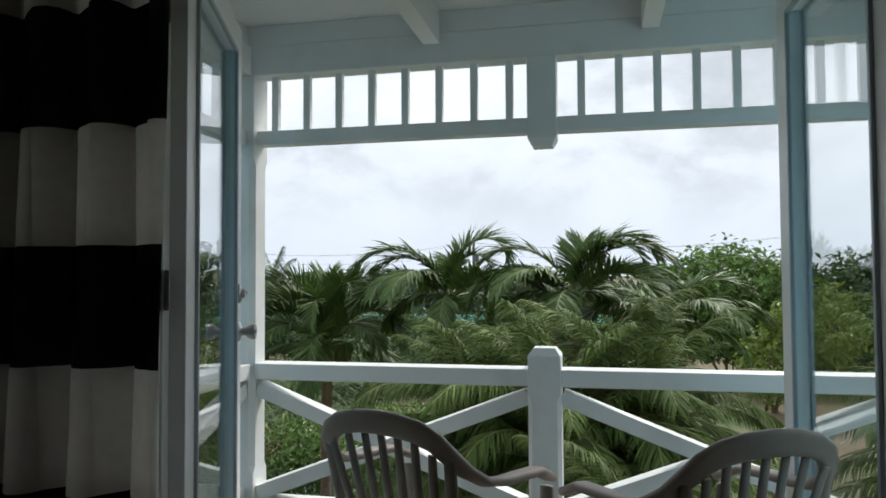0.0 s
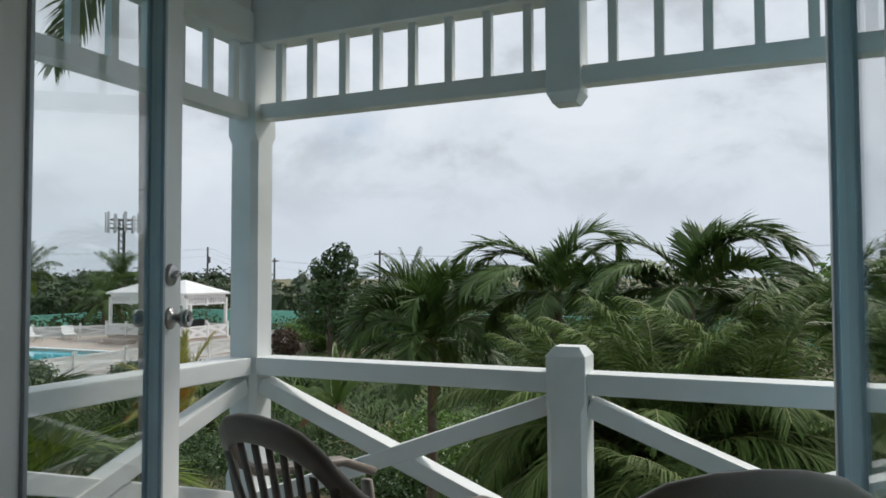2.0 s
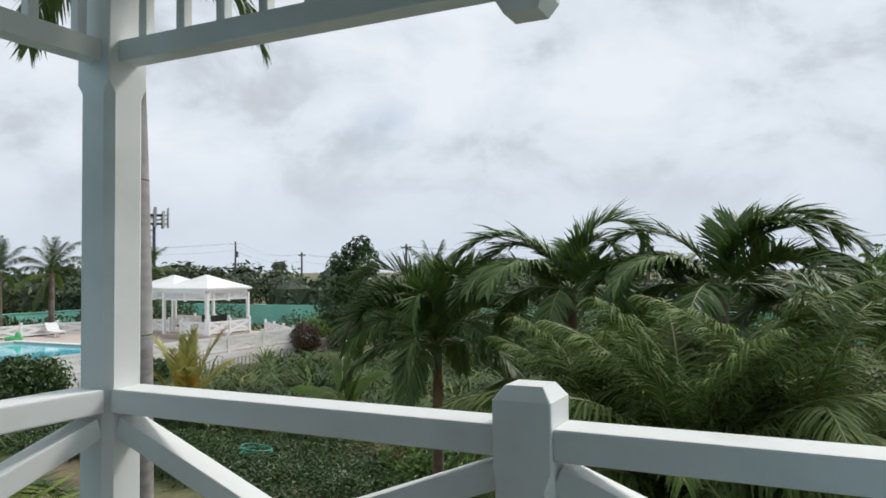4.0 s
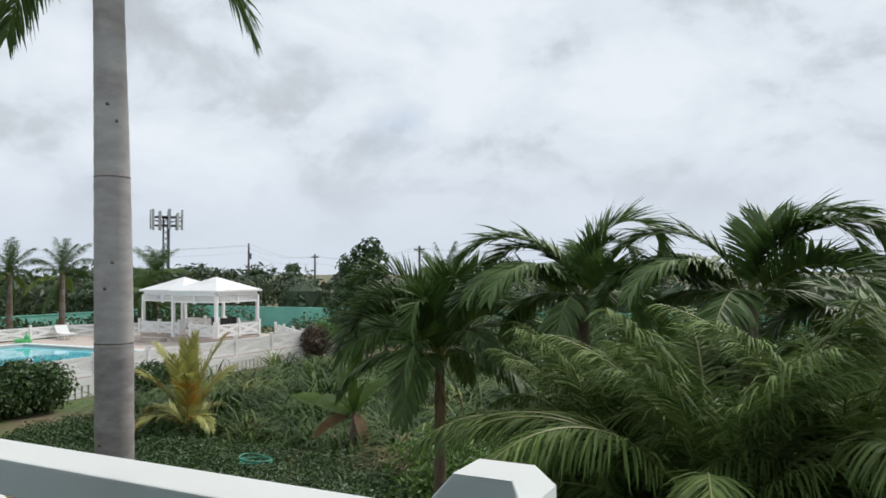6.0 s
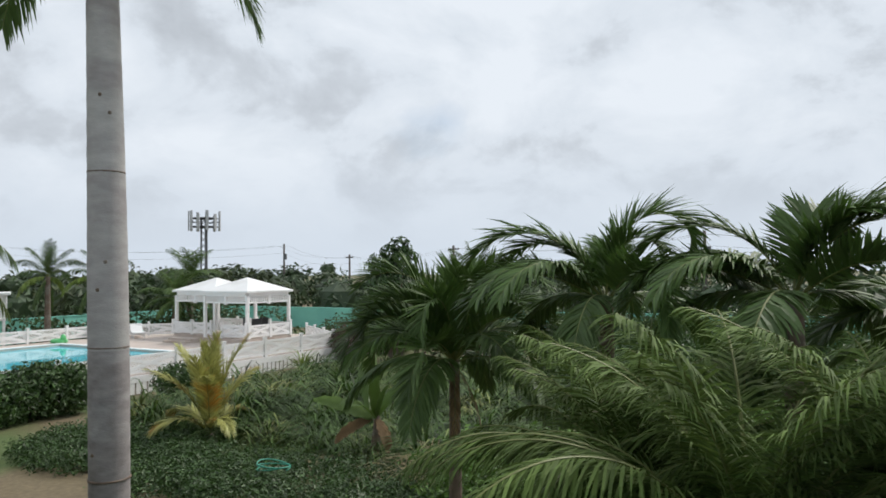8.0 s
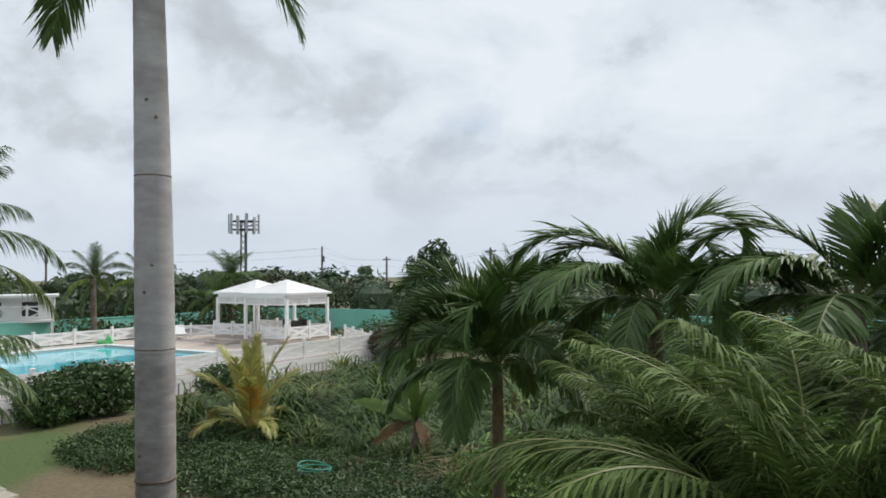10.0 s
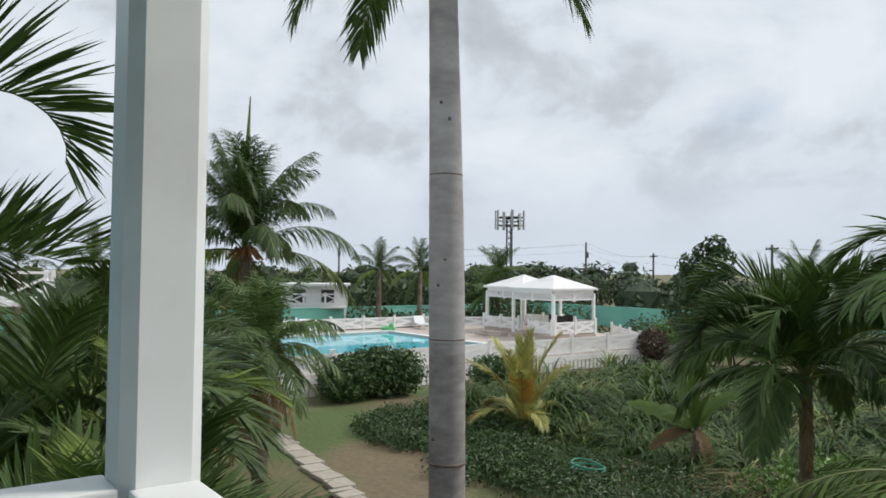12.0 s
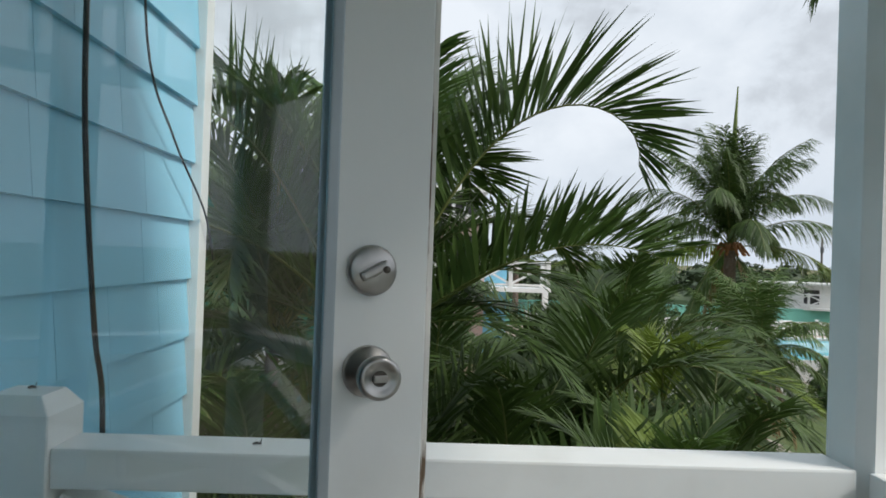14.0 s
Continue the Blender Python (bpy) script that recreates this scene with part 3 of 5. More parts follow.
def resin_chair(x, y, rz):
    """A moulded armchair; local +y is the way it faces."""
    c = thing("plastic_armchair", "taupe moulded resin armchair with a slatted fan back", "chair", x, y, 0, rz, group="balcony chairs")

    def back_y(z):
        return -0.20 - 0.30 * (z - 0.42) * 0.75
    # hoop: from the arm front, back along the arm, up and over the top
    half = [(0.285, 0.23, 0.625), (0.294, 0.12, 0.672), (0.294, 0.0, 0.684), (0.288, -0.10, 0.690), (0.278, -0.19, 0.706), (0.252, -0.255, 0.748), (0.226, -0.292, 0.79), (0.192, -0.318, 0.832), (0.144, -0.332, 0.858), (0.075, -0.340, 0.872), (0.0, -0.343, 0.876)]
    pts = half + [(-a, b, d) for a, b, d in half[-2::-1]]
    wid = [0.028, 0.030, 0.030, 0.028, 0.027, 0.029, 0.032, 0.034, 0.036, 0.037, 0.037]
    radii = [(w, 0.014) for w in wid]
    radii = radii + radii[-2::-1]
    bm = bmesh.new()
    vs = [Vector(p) for p in pts]
    rings = []
    for i, p in enumerate(vs):
        d = (vs[min(i + 1, len(vs) - 1)] - vs[max(i - 1, 0)]).normalized()
        blend = min(1.0, max(0.0, (p.z - 0.64) / 0.12))
        face = Vector((0, 0, 1)).lerp(Vector((0, 1, 0.25)), blend).normalized()
        s = d.cross(face).normalized()
        u = s.cross(d).normalized()
        ra, rb = radii[i]
        rings.append([bm.verts.new(p + s * (ra * math.copysign(abs(math.cos(a)) ** 0.6, math.cos(a))) + u * (rb * math.copysign(abs(math.sin(a)) ** 0.6, math.sin(a)))) for a in [2 * math.pi * k / 14 for k in range(14)]])
    for a, b in zip(rings, rings[1:]):
        for k in range(14):
            bm.faces.new((a[k], a[(k + 1) % 14], b[(k + 1) % 14], b[k]))
    bm.faces.new(rings[0][::-1])
    bm.faces.new(rings[-1])
    part("back_hoop", bm, RESIN, c, "hoop that runs from arm to arm over the back", True)
    for i in range(7):
        u = (i - 3) / 3
        p0 = (0.135 * u, -0.215, 0.40)
        p1 = (0.165 * u, -0.285, 0.66)
        p2 = (0.185 * u, -0.322, 0.850 - 0.055 * u * u)
        part("slat", tube([p0, p1, p2], [(0.017, 0.006), (0.018, 0.006), (0.015, 0.006)], 8, up=(0, 1, 0)), RESIN, c, smooth=True)
    for s in (-1, 1):
        part("back_stile", tube([(s * 0.205, -0.20, 0.39), (s * 0.215, -0.262, 0.62), (s * 0.226, -0.298, 0.81)], [(0.022, 0.009)] * 3, 8, up=(0, 1, 0)), RESIN, c, smooth=True)
    # seat: a shallow dish with a rolled front
    bm = bmesh.new()
    grid = []
    for j in range(9):
        v = j / 8
        row = []
        for i in range(9):
            a = i / 4 - 1
            wdt = 0.235 + 0.03 * v
            row.append(bm.verts.new((a * wdt, -0.22 + 0.46 * v, 0.40 + 0.02 * a * a - 0.018 * math.sin(math.pi * v) + (0.015 if v < 0.9 else -0.02))))
        grid.append(row)
    for r0, r1 in zip(grid, grid[1:]):
        for i in range(8):
            bm.faces.new((r0[i], r0[i + 1], r1[i + 1], r1[i]))
    bmesh.ops.solidify(bm, geom=bm.faces[:], thickness=0.012)
    part("seat", bm, RESIN, c, smooth=True)
    for s in (-1, 1):
        part("front_leg", tube([(s * 0.285, 0.21, 0.60), (s * 0.275, 0.235, 0.38), (s * 0.285, 0.25, 0.0)], [(0.026, 0.014), (0.030, 0.016), (0.022, 0.014)], 8, up=(0, 1, 0)), RESIN, c, smooth=True)
        part("rear_leg", tube([(s * 0.225, -0.19, 0.44), (s * 0.245, -0.24, 0.2), (s * 0.262, -0.29, 0.0)], [(0.030, 0.014), (0.026, 0.014), (0.022, 0.012)], 8, up=(0, 1, 0)), RESIN, c, smooth=True)
    return c


CHAIR = resin_chair(-0.55, 2.44, -21)
copy_thing(CHAIR, pose(0.225, 2.345, 0, 0, 0, 30))


def hanging_cable(name, label, pts, r=0.006):
    c = thing(name, label, "cable", *pts[0])
    o = Vector(pts[0])
    fine = []
    P = [Vector(p) - o for p in pts]
    for i in range(len(P) - 1):
        p0, p1, p2, p3 = P[max(i - 1, 0)], P[i], P[i + 1], P[min(i + 2, len(P) - 1)]
        for k in range(6):
            t = k / 6
            fine.append(0.5 * ((2 * p1) + (p2 - p0) * t + (2 * p0 - 5 * p1 + 4 * p2 - p3) * t * t + (3 * p1 - p0 - 3 * p2 + p3) * t ** 3))
    fine.append(P[-1])
    part("wire", tube(fine, r, 6, up=(0, 1, 0.3)), CABLE, c, smooth=True)


hanging_cable("black_cable", "black cable hanging down the blue shingled wall", [(-2.06, WALL + 0.035, 2.9), (-2.07, WALL + 0.04, 1.9), (-2.095, WALL + 0.04, 1.5), (-2.16, WALL + 0.05, 1.05), (-2.20, WALL + 0.06, 0.85), (-2.22, WALL + 0.06, 0.35)], 0.007)
hanging_cable("black_cable", "thin black cable slung across the blue shingled wall", [(-2.40, WALL + 0.03, 2.6), (-2.46, WALL + 0.035, 1.88), (-2.72, WALL + 0.035, 1.62), (-3.03, WALL + 0.05, 1.40), (-3.2, WALL + 0.04, 1.22)], 0.004)
hanging_cable("black_cable", "loop of black cable under the railing", [(-2.02, WALL + 0.06, 0.36), (-2.10, WALL + 0.06, 0.52), (-2.20, WALL + 0.06, 0.60), (-2.16, WALL + 0.07, 0.50), (-2.06, WALL + 0.08, 0.42)], 0.007)


def speck(x, y, z, label):
    """A scrap of dry leaf lying on the rail."""
    d = thing("dead_leaf_scrap", label, "debris", x, y, z, group="scraps on the railing")
    bm = tube([(0, -0.009, 0.002), (0.002, 0, 0.005), (0, 0.009, 0.002)], [(0.002, 0.002), (0.006, 0.003), (0.001, 0.001)], 7)
    part("blade", bm, CABLE, d, smooth=True)
    part("stalk", tube([(0.001, 0.006, 0.004), (0.004, 0.010, 0.013)], 0.0012, 5), CABLE, d)


speck(SIDE, 2.24, RAIL, "dark scrap of dry leaf on the white rail")
speck(SIDE - 0.02, WALL + 0.075, 0.965, "dark scrap of dry leaf on the newel cap")


# ---- plants ----
def frond_mesh(name, mat, rise, droop, length=2.2, pairs=46, leaf=0.62, width=0.032, angle=48, vee=22, sag=0.5, seed=0, lean=0.0, tip_only=0.12, curl=0.0, bow=1.35):
    """A feather leaf that starts at the origin and runs out along +x: a tapering stem and many narrow leaflets."""
    rnd = random.Random(seed)
    verts, faces = [], []
    N = 28
    pts, tang = [], []
    p = Vector((0, 0, 0))
    for i in range(N + 1):
        s = i / N
        a = radians(rise - droop * s ** bow)
        side = radians(lean * s * s)
        d = Vector((math.cos(a) * math.cos(side), math.cos(a) * math.sin(side), math.sin(a)))
        pts.append(p.copy())
        tang.append(d)
        p = p + d * (length / N)

    def at(s):
        f = min(max(s * N, 0), N - 1e-6)
        i = int(f)
        return pts[i].lerp(pts[i + 1], f - i), tang[i].lerp(tang[min(i + 1, N)], f - i).normalized()
    # stem, four sided
    prev = None
    for i in range(N + 1):
        s = i / N
        r = 0.014 * length / 2.2 * (1 - 0.85 * s) + 0.002
        d = tang[i]
        sd = d.cross(Vector((0, 0, 1)))
        sd = sd.normalized() if sd.length > 1e-3 else Vector((0, 1, 0))
        up = sd.cross(d)
        base = len(verts)
        for q in (sd * r, up * r * 0.7, -sd * r, -up * r * 0.7):
            verts.append(pts[i] + q)
        if prev is not None:
            for k in range(4):
                faces.append((prev + k, prev + (k + 1) % 4, base + (k + 1) % 4, base + k))
        prev = base
    stem_faces = len(faces)
    for k in range(pairs):
        s = tip_only + (1 - tip_only) * (k + 0.5) / pairs
        q, d = at(s)
        az = radians(lean * s * s)
        sd = Vector((math.sin(az), -math.cos(az), 0))
        up = sd.cross(d)
        prof = math.sin(math.pi * (0.12 + 0.80 * (s - tip_only) / (1 - tip_only))) ** 0.7
        for side in (-1, 1):
            L = leaf * prof * rnd.uniform(0.82, 1.08)
            a = radians(angle - 22 * s + rnd.uniform(-9, 9))
            v = radians(vee + rnd.uniform(-12, 12))
            out = (sd * side * math.cos(v) + up * math.sin(v)) * math.sin(a) + d * math.cos(a)
            out.normalize()
            flat = out.cross(up)
            flat = flat.normalized() if flat.length > 1e-3 else d.copy()
            tw = rnd.uniform(-0.5, 0.5)
            flat = (flat * math.cos(tw) + up * math.sin(tw)).normalized()
            w = width * rnd.uniform(0.8, 1.15) * (0.6 + 0.4 * prof)
            base = len(verts)
            g = sag * rnd.uniform(0.6, 1.3)
            pos, dirn = q.copy(), out.copy()
            for j, ww in enumerate((0.45, 1.0, 0.8, 0.0)):
                if ww:
                    verts.append(pos + flat * w * ww * 0.5)
                    verts.append(pos - flat * w * ww * 0.5)
                else:
                    verts.append(pos.copy())
                dirn = (dirn + Vector((0, 0, -g * 0.42)) + d * curl * 0.2).normalized()
                pos = pos + dirn * (L / 3)
            faces += [(base, base + 1, base + 3, base + 2), (base + 2, base + 3, base + 5, base + 4), (base + 4, base + 5, base + 6)]
    me = bpy.data.meshes.new(name)
    me.from_pydata([tuple(v) for v in verts], [], faces)
    me.materials.append(mat)
    me.materials.append(RACHIS)
    idx = [1 if i < stem_faces else 0 for i in range(len(faces))]
    me.polygons.foreach_set("material_index", idx)
    me.update()
    return me


def trunk_mesh(height, r0, r1, bend=(0, 0), rings=8.0, sides=14, mat=None, bulge=0.0, depth=0.02):
    """A tapering trunk with leaf-scar rings."""
    bm = bmesh.new()
    n = max(10, int(height * rings))
    prev = None
    for i in range(n * 2 + 1):
        s = i / (n * 2)
        r = r0 + (r1 - r0) * s + bulge * math.sin(math.pi * min(1, s * 1.1)) ** 2 + (depth * r0 if i % 2 else 0)
        if s < 0.06:
            r *= 1 + 0.5 * (0.06 - s) / 0.06
        cx, cy = bend[0] * s * s, bend[1] * s * s
        ring = [bm.verts.new((cx + r * math.cos(2 * math.pi * k / sides), cy + r * math.sin(2 * math.pi * k / sides), height * s)) for k in range(sides)]
        if prev:
            for k in range(sides):
                bm.faces.new((prev[k], prev[(k + 1) % sides], ring[(k + 1) % sides], ring[k]))
        else:
            bm.faces.new(ring[::-1])
        prev = ring
    bm.faces.new(prev)
    return mesh_of("trunk", bm, mat, True)


def palm(name, label, x, y, height, r0, r1, fronds, mat=BARKDARK, bend=(0, 0), rings=8.0, group="", extra=None, bulge=0.0, z=GROUND, depth=0.05):
    """fronds: rows of mesh, yaw, scale."""
    t = thing(name, label, "palm tree", x, y, z, group=group)
    if height > 0:
        part("trunk", trunk_mesh(height, r0, r1, bend, rings, mat=mat, bulge=bulge, depth=depth), None, t)
    for me, yaw, sc in fronds:
        ob = part("frond", me, None, t)
        ob.matrix_local = Matrix.Translation((bend[0], bend[1], height - 0.03)) @ Matrix.Rotation(radians(yaw), 4, "Z") @ Matrix.Diagonal((sc, sc, sc, 1))
    return t


def leaf_cloud(name, blobs, count, size, mat, seed=0, shell=0.55, flat=0.0, zmin=-1e9):
    """Leaves over lumpy rounded masses: blobs of (x, y, z, rx, ry, rz). Each leaf is a bent rhombus."""
    g = np.random.default_rng(seed)
    b = np.array(blobs, float)
    vol = (b[:, 3] * b[:, 4] * b[:, 5]) ** (2 / 3)
    which = g.choice(len(b), size=count, p=vol / vol.sum())
    d = g.normal(size=(count, 3))
    d /= np.linalg.norm(d, axis=1)[:, None]
    r = shell + (1 - shell) * g.random(count) ** 0.6
    c = b[which, :3] + d * r[:, None] * b[which, 3:] * (1 + 0.10 * g.normal(size=(count, 1)))
    keep = c[:, 2] > zmin
    c, d = c[keep], d[keep]
    k = len(c)
    nrm = d + 0.8 * g.normal(size=(k, 3)) + np.array([0, 0, 0.5 + flat])
    nrm /= np.linalg.norm(nrm, axis=1)[:, None]
    t = np.cross(nrm, g.normal(size=(k, 3)))
    t /= np.linalg.norm(t, axis=1)[:, None] + 1e-9
    u = np.cross(nrm, t)
    s = size * g.uniform(0.6, 1.35, size=(k, 1))
    v = np.empty((k, 4, 3))
    v[:, 0], v[:, 2] = c - t * s, c + t * s - nrm * s * 0.25
    v[:, 1], v[:, 3] = c + u * s * 0.48 + nrm * s * 0.1, c - u * s * 0.48 + nrm * s * 0.1
    f = np.arange(k * 4).reshape(k, 4)
    me = bpy.data.meshes.new(name)
    me.from_pydata(v.reshape(-1, 3).tolist(), [], f.tolist())
    return finish(me, mat)


def blades(name, spots, per, length, width, mat, seed=0, spread=0.5, segs=4, bend=0.22):
    """Arching strap leaves in tufts; spots of (x, y, z, scale)."""
    rnd = random.Random(seed)
    verts, faces = [], []
    for x, y, z, sc in spots:
        for _ in range(per):
            a = rnd.uniform(0, 2 * math.pi)
            tilt = rnd.uniform(0.1, 0.9)
            L = length * sc * rnd.uniform(0.6, 1.15)
            p = Vector((x + rnd.gauss(0, spread * 0.12), y + rnd.gauss(0, spread * 0.12), z))
            d = Vector((math.cos(a) * tilt, math.sin(a) * tilt, 1)).normalized()
            s = Vector((-math.sin(a), math.cos(a), 0))
            base = len(verts)
            for j in range(segs + 1):
                w = width * sc * (1 - (j / segs) ** 2) * 0.5 + 0.0008
                verts += [tuple(p + s * w), tuple(p - s * w)]
                d = (d + Vector((math.cos(a), math.sin(a), -1)) * (0.12 + bend * j / segs) * rnd.uniform(0.7, 1.5)).normalized()
                p = p + d * (L / segs)
            for j in range(segs):
                q = base + 2 * j
                faces.append((q, q + 1, q + 3, q + 2))
    me = bpy.data.meshes.new(name)
    me.from_pydata(verts, [], faces)
    return finish(me, mat)


def bush(name, label, x, y, blobs, count, size, mat, seed, stems=4, category="bush", group=""):
    t = thing(name, label, category, x, y, GROUND, group=group)
    part("crown", leaf_cloud("crown", blobs, count, size, mat, seed, zmin=0.02), None, t)
    rnd = random.Random(seed)
    for i in range(stems):
        bx, by, bz, rx, ry, rz = blobs[i % len(blobs)]
        part("stem", tube([(rnd.uniform(-0.15, 0.15), rnd.uniform(-0.15, 0.15), 0), (bx * 0.5, by * 0.5, bz * 0.5), (bx, by, bz + rz * 0.4)], [0.05 * (0.5 + bz * 0.2), 0.035 * (0.5 + bz * 0.2), 0.012], 7), BARKDARK, t, smooth=True)
    return t


def spin(meshes, count, seed, sizes=(0.9, 1.1), start=0.0, jitter=14):
    rnd = random.Random(seed)
    return [(meshes[i % len(meshes)], start + 360 * i / count * (1 + 0) + i * 137.5 % 23 + rnd.uniform(-jitter, jitter), rnd.uniform(*sizes)) for i in range(count)]


# leaf shapes shared by the palms of each kind
ADONIDIA = [frond_mesh("frond", FRONDDARK, r, d, 1.75, 84, 0.46, 0.030, 60, 44, 0.2, s, lean=-16, curl=0.3, bow=1.9) for r, d, s in ((82, 140, 1), (66, 165, 2), (50, 150, 3), (30, 120, 4), (74, 185, 5))]
DATE = [frond_mesh("frond", FRONDGREY, r, d, 1.85, 118, 0.36, 0.0145, 52, 18, 0.95, s, lean=8) for r, d, s in ((85, 72, 11), (70, 106, 12), (53, 116, 13), (33, 106, 14), (6, 76, 15))]
ARECA = [frond_mesh("frond", FROND, r, d, 2.3, 76, 0.62, 0.029, 50, 34, 0.42, s, lean=l) for r, d, s, l in ((84, 70, 21, 0), (70, 125, 22, 10), (55, 110, 23, -12), (34, 90, 24, 8), (10, 60, 25, 0))]
ARCH = frond_mesh("frond", FROND, 64, 176, 2.55, 104, 0.74, 0.040, 74, 52, 0.20, 29, tip_only=0.14, bow=3.7)
ARCHLOW = frond_mesh("frond", FROND, 36, 62, 2.15, 64, 0.56, 0.044, 68, 48, 0.12, 30, tip_only=0.16, bow=2.6)
ARECALIGHT = [frond_mesh("frond", FRONDLIGHT, r, d, 1.55, 60, 0.50, 0.024, 48, 32, 0.25, s) for r, d, s in ((72, 90, 31), (48, 95, 32), (25, 70, 33))]
COCO = [frond_mesh("frond", FRONDLIGHT if r == 8 else FROND, r, d, 3.7, 104, 0.95, 0.040, 46, 8, 1.35, s) for r, d, s in ((86, 26, 41), (77, 62, 42), (64, 100, 43), (40, 105, 44), (8, 80, 45), (-35, 45, 46))]
COCODEAD = frond_mesh("frond", FRONDDEAD, -55, 30, 3.0, 40, 0.6, 0.04, 50, 0, 1.0, 47)
ROYAL = [frond_mesh("frond", FRONDDARK, r, d, 3.6, 60, 0.75, 0.04, 60, 30, 1.1, s) for r, d, s in ((60, 95, 51), (38, 100, 52), (15, 85, 53), (-15, 60, 54))]
YELLOW = [frond_mesh("frond", FRONDYELLOW, r, d, ln, 84, 0.62, 0.034, 40, 30, 0.55, s) for r, d, ln, s in ((89, 12, 2.5, 61), (80, 26, 2.4, 62), (70, 48, 2.2, 63), (50, 92, 1.8, 64))]
FANLIKE = [frond_mesh("frond", FRONDDARK, r, d, 2.4, 70, 0.62, 0.032, 55, 10, 0.9, s) for r, d, s in ((80, 60, 71), (50, 90, 72), (22, 90, 73), (-5, 60, 74))]


def ground_sheet():
    bm = bmesh.new()
    bmesh.ops.create_grid(bm, x_segments=60, y_segments=60, size=60)
    for v in bm.verts:
        v.co.z = 0.05 * noise.noise(v.co * 0.15)
    ring = [(60, 60), (-60, 60), (-60, -60), (60, -60)]
    big = [bm.verts.new((x * 40, y * 40, -0.02)) for x, y in ring]
    bm.verts.ensure_lookup_table()
    for k in range(4):
        inner = [v for v in bm.verts if abs(v.co.x - ring[k][0]) < 1e-3 and abs(v.co.y - ring[k][1]) < 1e-3][0]
        inner2 = [v for v in bm.verts if abs(v.co.x - ring[(k + 1) % 4][0]) < 1e-3 and abs(v.co.y - ring[(k + 1) % 4][1]) < 1e-3][0]
        bm.faces.new((inner, inner2, big[(k + 1) % 4], big[k]))
    ob = structure("ground", bm, LAWN, "garden lawn, green with dry brown patches", "ground")
    ob.location = (-15, 25, GROUND)


ground_sheet()

# royal palm close to the balcony
ROYAL_HANG = frond_mesh("frond", FRONDDARK, -14, 62, 2.75, 84, 0.85, 0.042, 58, 15, 0.7, 55, bow=1.1)
ROYAL_FRONDS = [(ROYAL[0], a, 0.95) for a in (20, 80, 150, 200, 290, 340)] + [(ROYAL[1], a, 0.8) for a in (110, 175)]
ROYAL_FRONDS += [(ROYAL_HANG, 50, 0.92), (ROYAL_HANG, 236, 0.92), (ROYAL_HANG, 184, 0.90)]
palm("royal_palm", "tall royal palm with a smooth ringed grey trunk", -7.33, 8.45, 8.9, 0.22, 0.165, ROYAL_FRONDS, BARK, (-0.12, -0.1), 3.2, bulge=0.02, depth=0.012)

royal = bpy.data.objects["royal_palm"]
for child in royal.children:
    if child.name.startswith("trunk"):
        child.data.materials.append(BARKLOW)
        child.data.polygons.foreach_set("material_index", [1 if p.center.z < 3.37 else 0 for p in child.data.polygons])
for z, r in ((3.37, 0.219), (1.9, 0.229), (5.35, 0.203)):
    part("scar_ring", lathe([(r - 0.01, -0.012), (r + 0.003, -0.006), (r + 0.003, 0.006), (r - 0.01, 0.012)], sides=24, m=Matrix.Translation((-0.12 * (z / 8.9) ** 2, -0.1 * (z / 8.9) ** 2, z))), BARKDARK, royal, "dark ring scar")
for a, z in ((-40, 4.33), (-58, 6.2), (-30, 6.0), (-75, 2.2), (-62, 4.02)):
    r = 0.213
    part("knot", lathe([(0.004, 0), (0.022, 0.002), (0.016, 0.012), (0.003, 0.016)], "x", 10, m=Matrix.Translation((r * math.cos(radians(a)) - 0.03, r * math.sin(radians(a)) - 0.03, z)) @ Matrix.Rotation(radians(a), 4, "Z")), BARKDARK, royal, "dark knot in the bark")

# arching palms straight ahead
WIND = [frond_mesh("frond", FRONDDARK, r, d, ln, 92, lf, 0.034, 62, v, sg, sd, lean=le, curl=0.25, bow=bw)
        for r, d, ln, lf, v, sg, sd, le, bw in ((70, 128, 1.75, 0.52, 26, 0.45, 81, -8, 1.3), (84, 195, 1.6, 0.50, 34, 0.35, 82, 10, 2.1),
                                                (46, 105, 1.7, 0.46, 18, 0.7, 83, 6, 1.3), (20, 95, 1.6, 0.44, 10, 0.9, 84, -6, 1.2), (76, 150, 1.6, 0.48, 30, 0.5, 85, 14, 1.6))]
SKIRT = [WIND[2], WIND[3], ADONIDIA[3]]
palm("christmas_palm", "dark green palm with two high arching fronds and a slim trunk", -2.1, 10.1, 3.9, 0.11, 0.07,
     [(WIND[0], 200, 1.0), (WIND[0], 178, 0.86), (WIND[1], 22, 1.0), (WIND[1], -18, 0.72), (WIND[4], 100, 0.8), (WIND[2], 8, 0.9), (WIND[2], 232, 0.95)] + spin(SKIRT, 10, 3, (0.85, 1.05)), rings=7)
palm("christmas_palm", "dark green palm with windblown fronds and a slim trunk", -0.4, 9.5, 3.95, 0.11, 0.07,
     [(WIND[0], 186, 0.9), (WIND[4], 12, 1.05), (WIND[4], -30, 0.9), (WIND[0], 350, 0.95), (WIND[1], 60, 0.85), (WIND[2], 20, 1.0), (WIND[2], 200, 0.9)] + spin(SKIRT, 10, 4, (0.85, 1.05)), rings=7)
palm("christmas_palm", "dark green palm with windblown fronds and a slim trunk", 0.75, 10.6, 3.5, 0.11, 0.07,
     [(WIND[0], 10, 0.95), (WIND[0], 170, 0.8), (WIND[4], 40, 0.8), (WIND[2], 350, 1.0)] + spin(SKIRT, 11, 5, (0.85, 1.0)), rings=7)
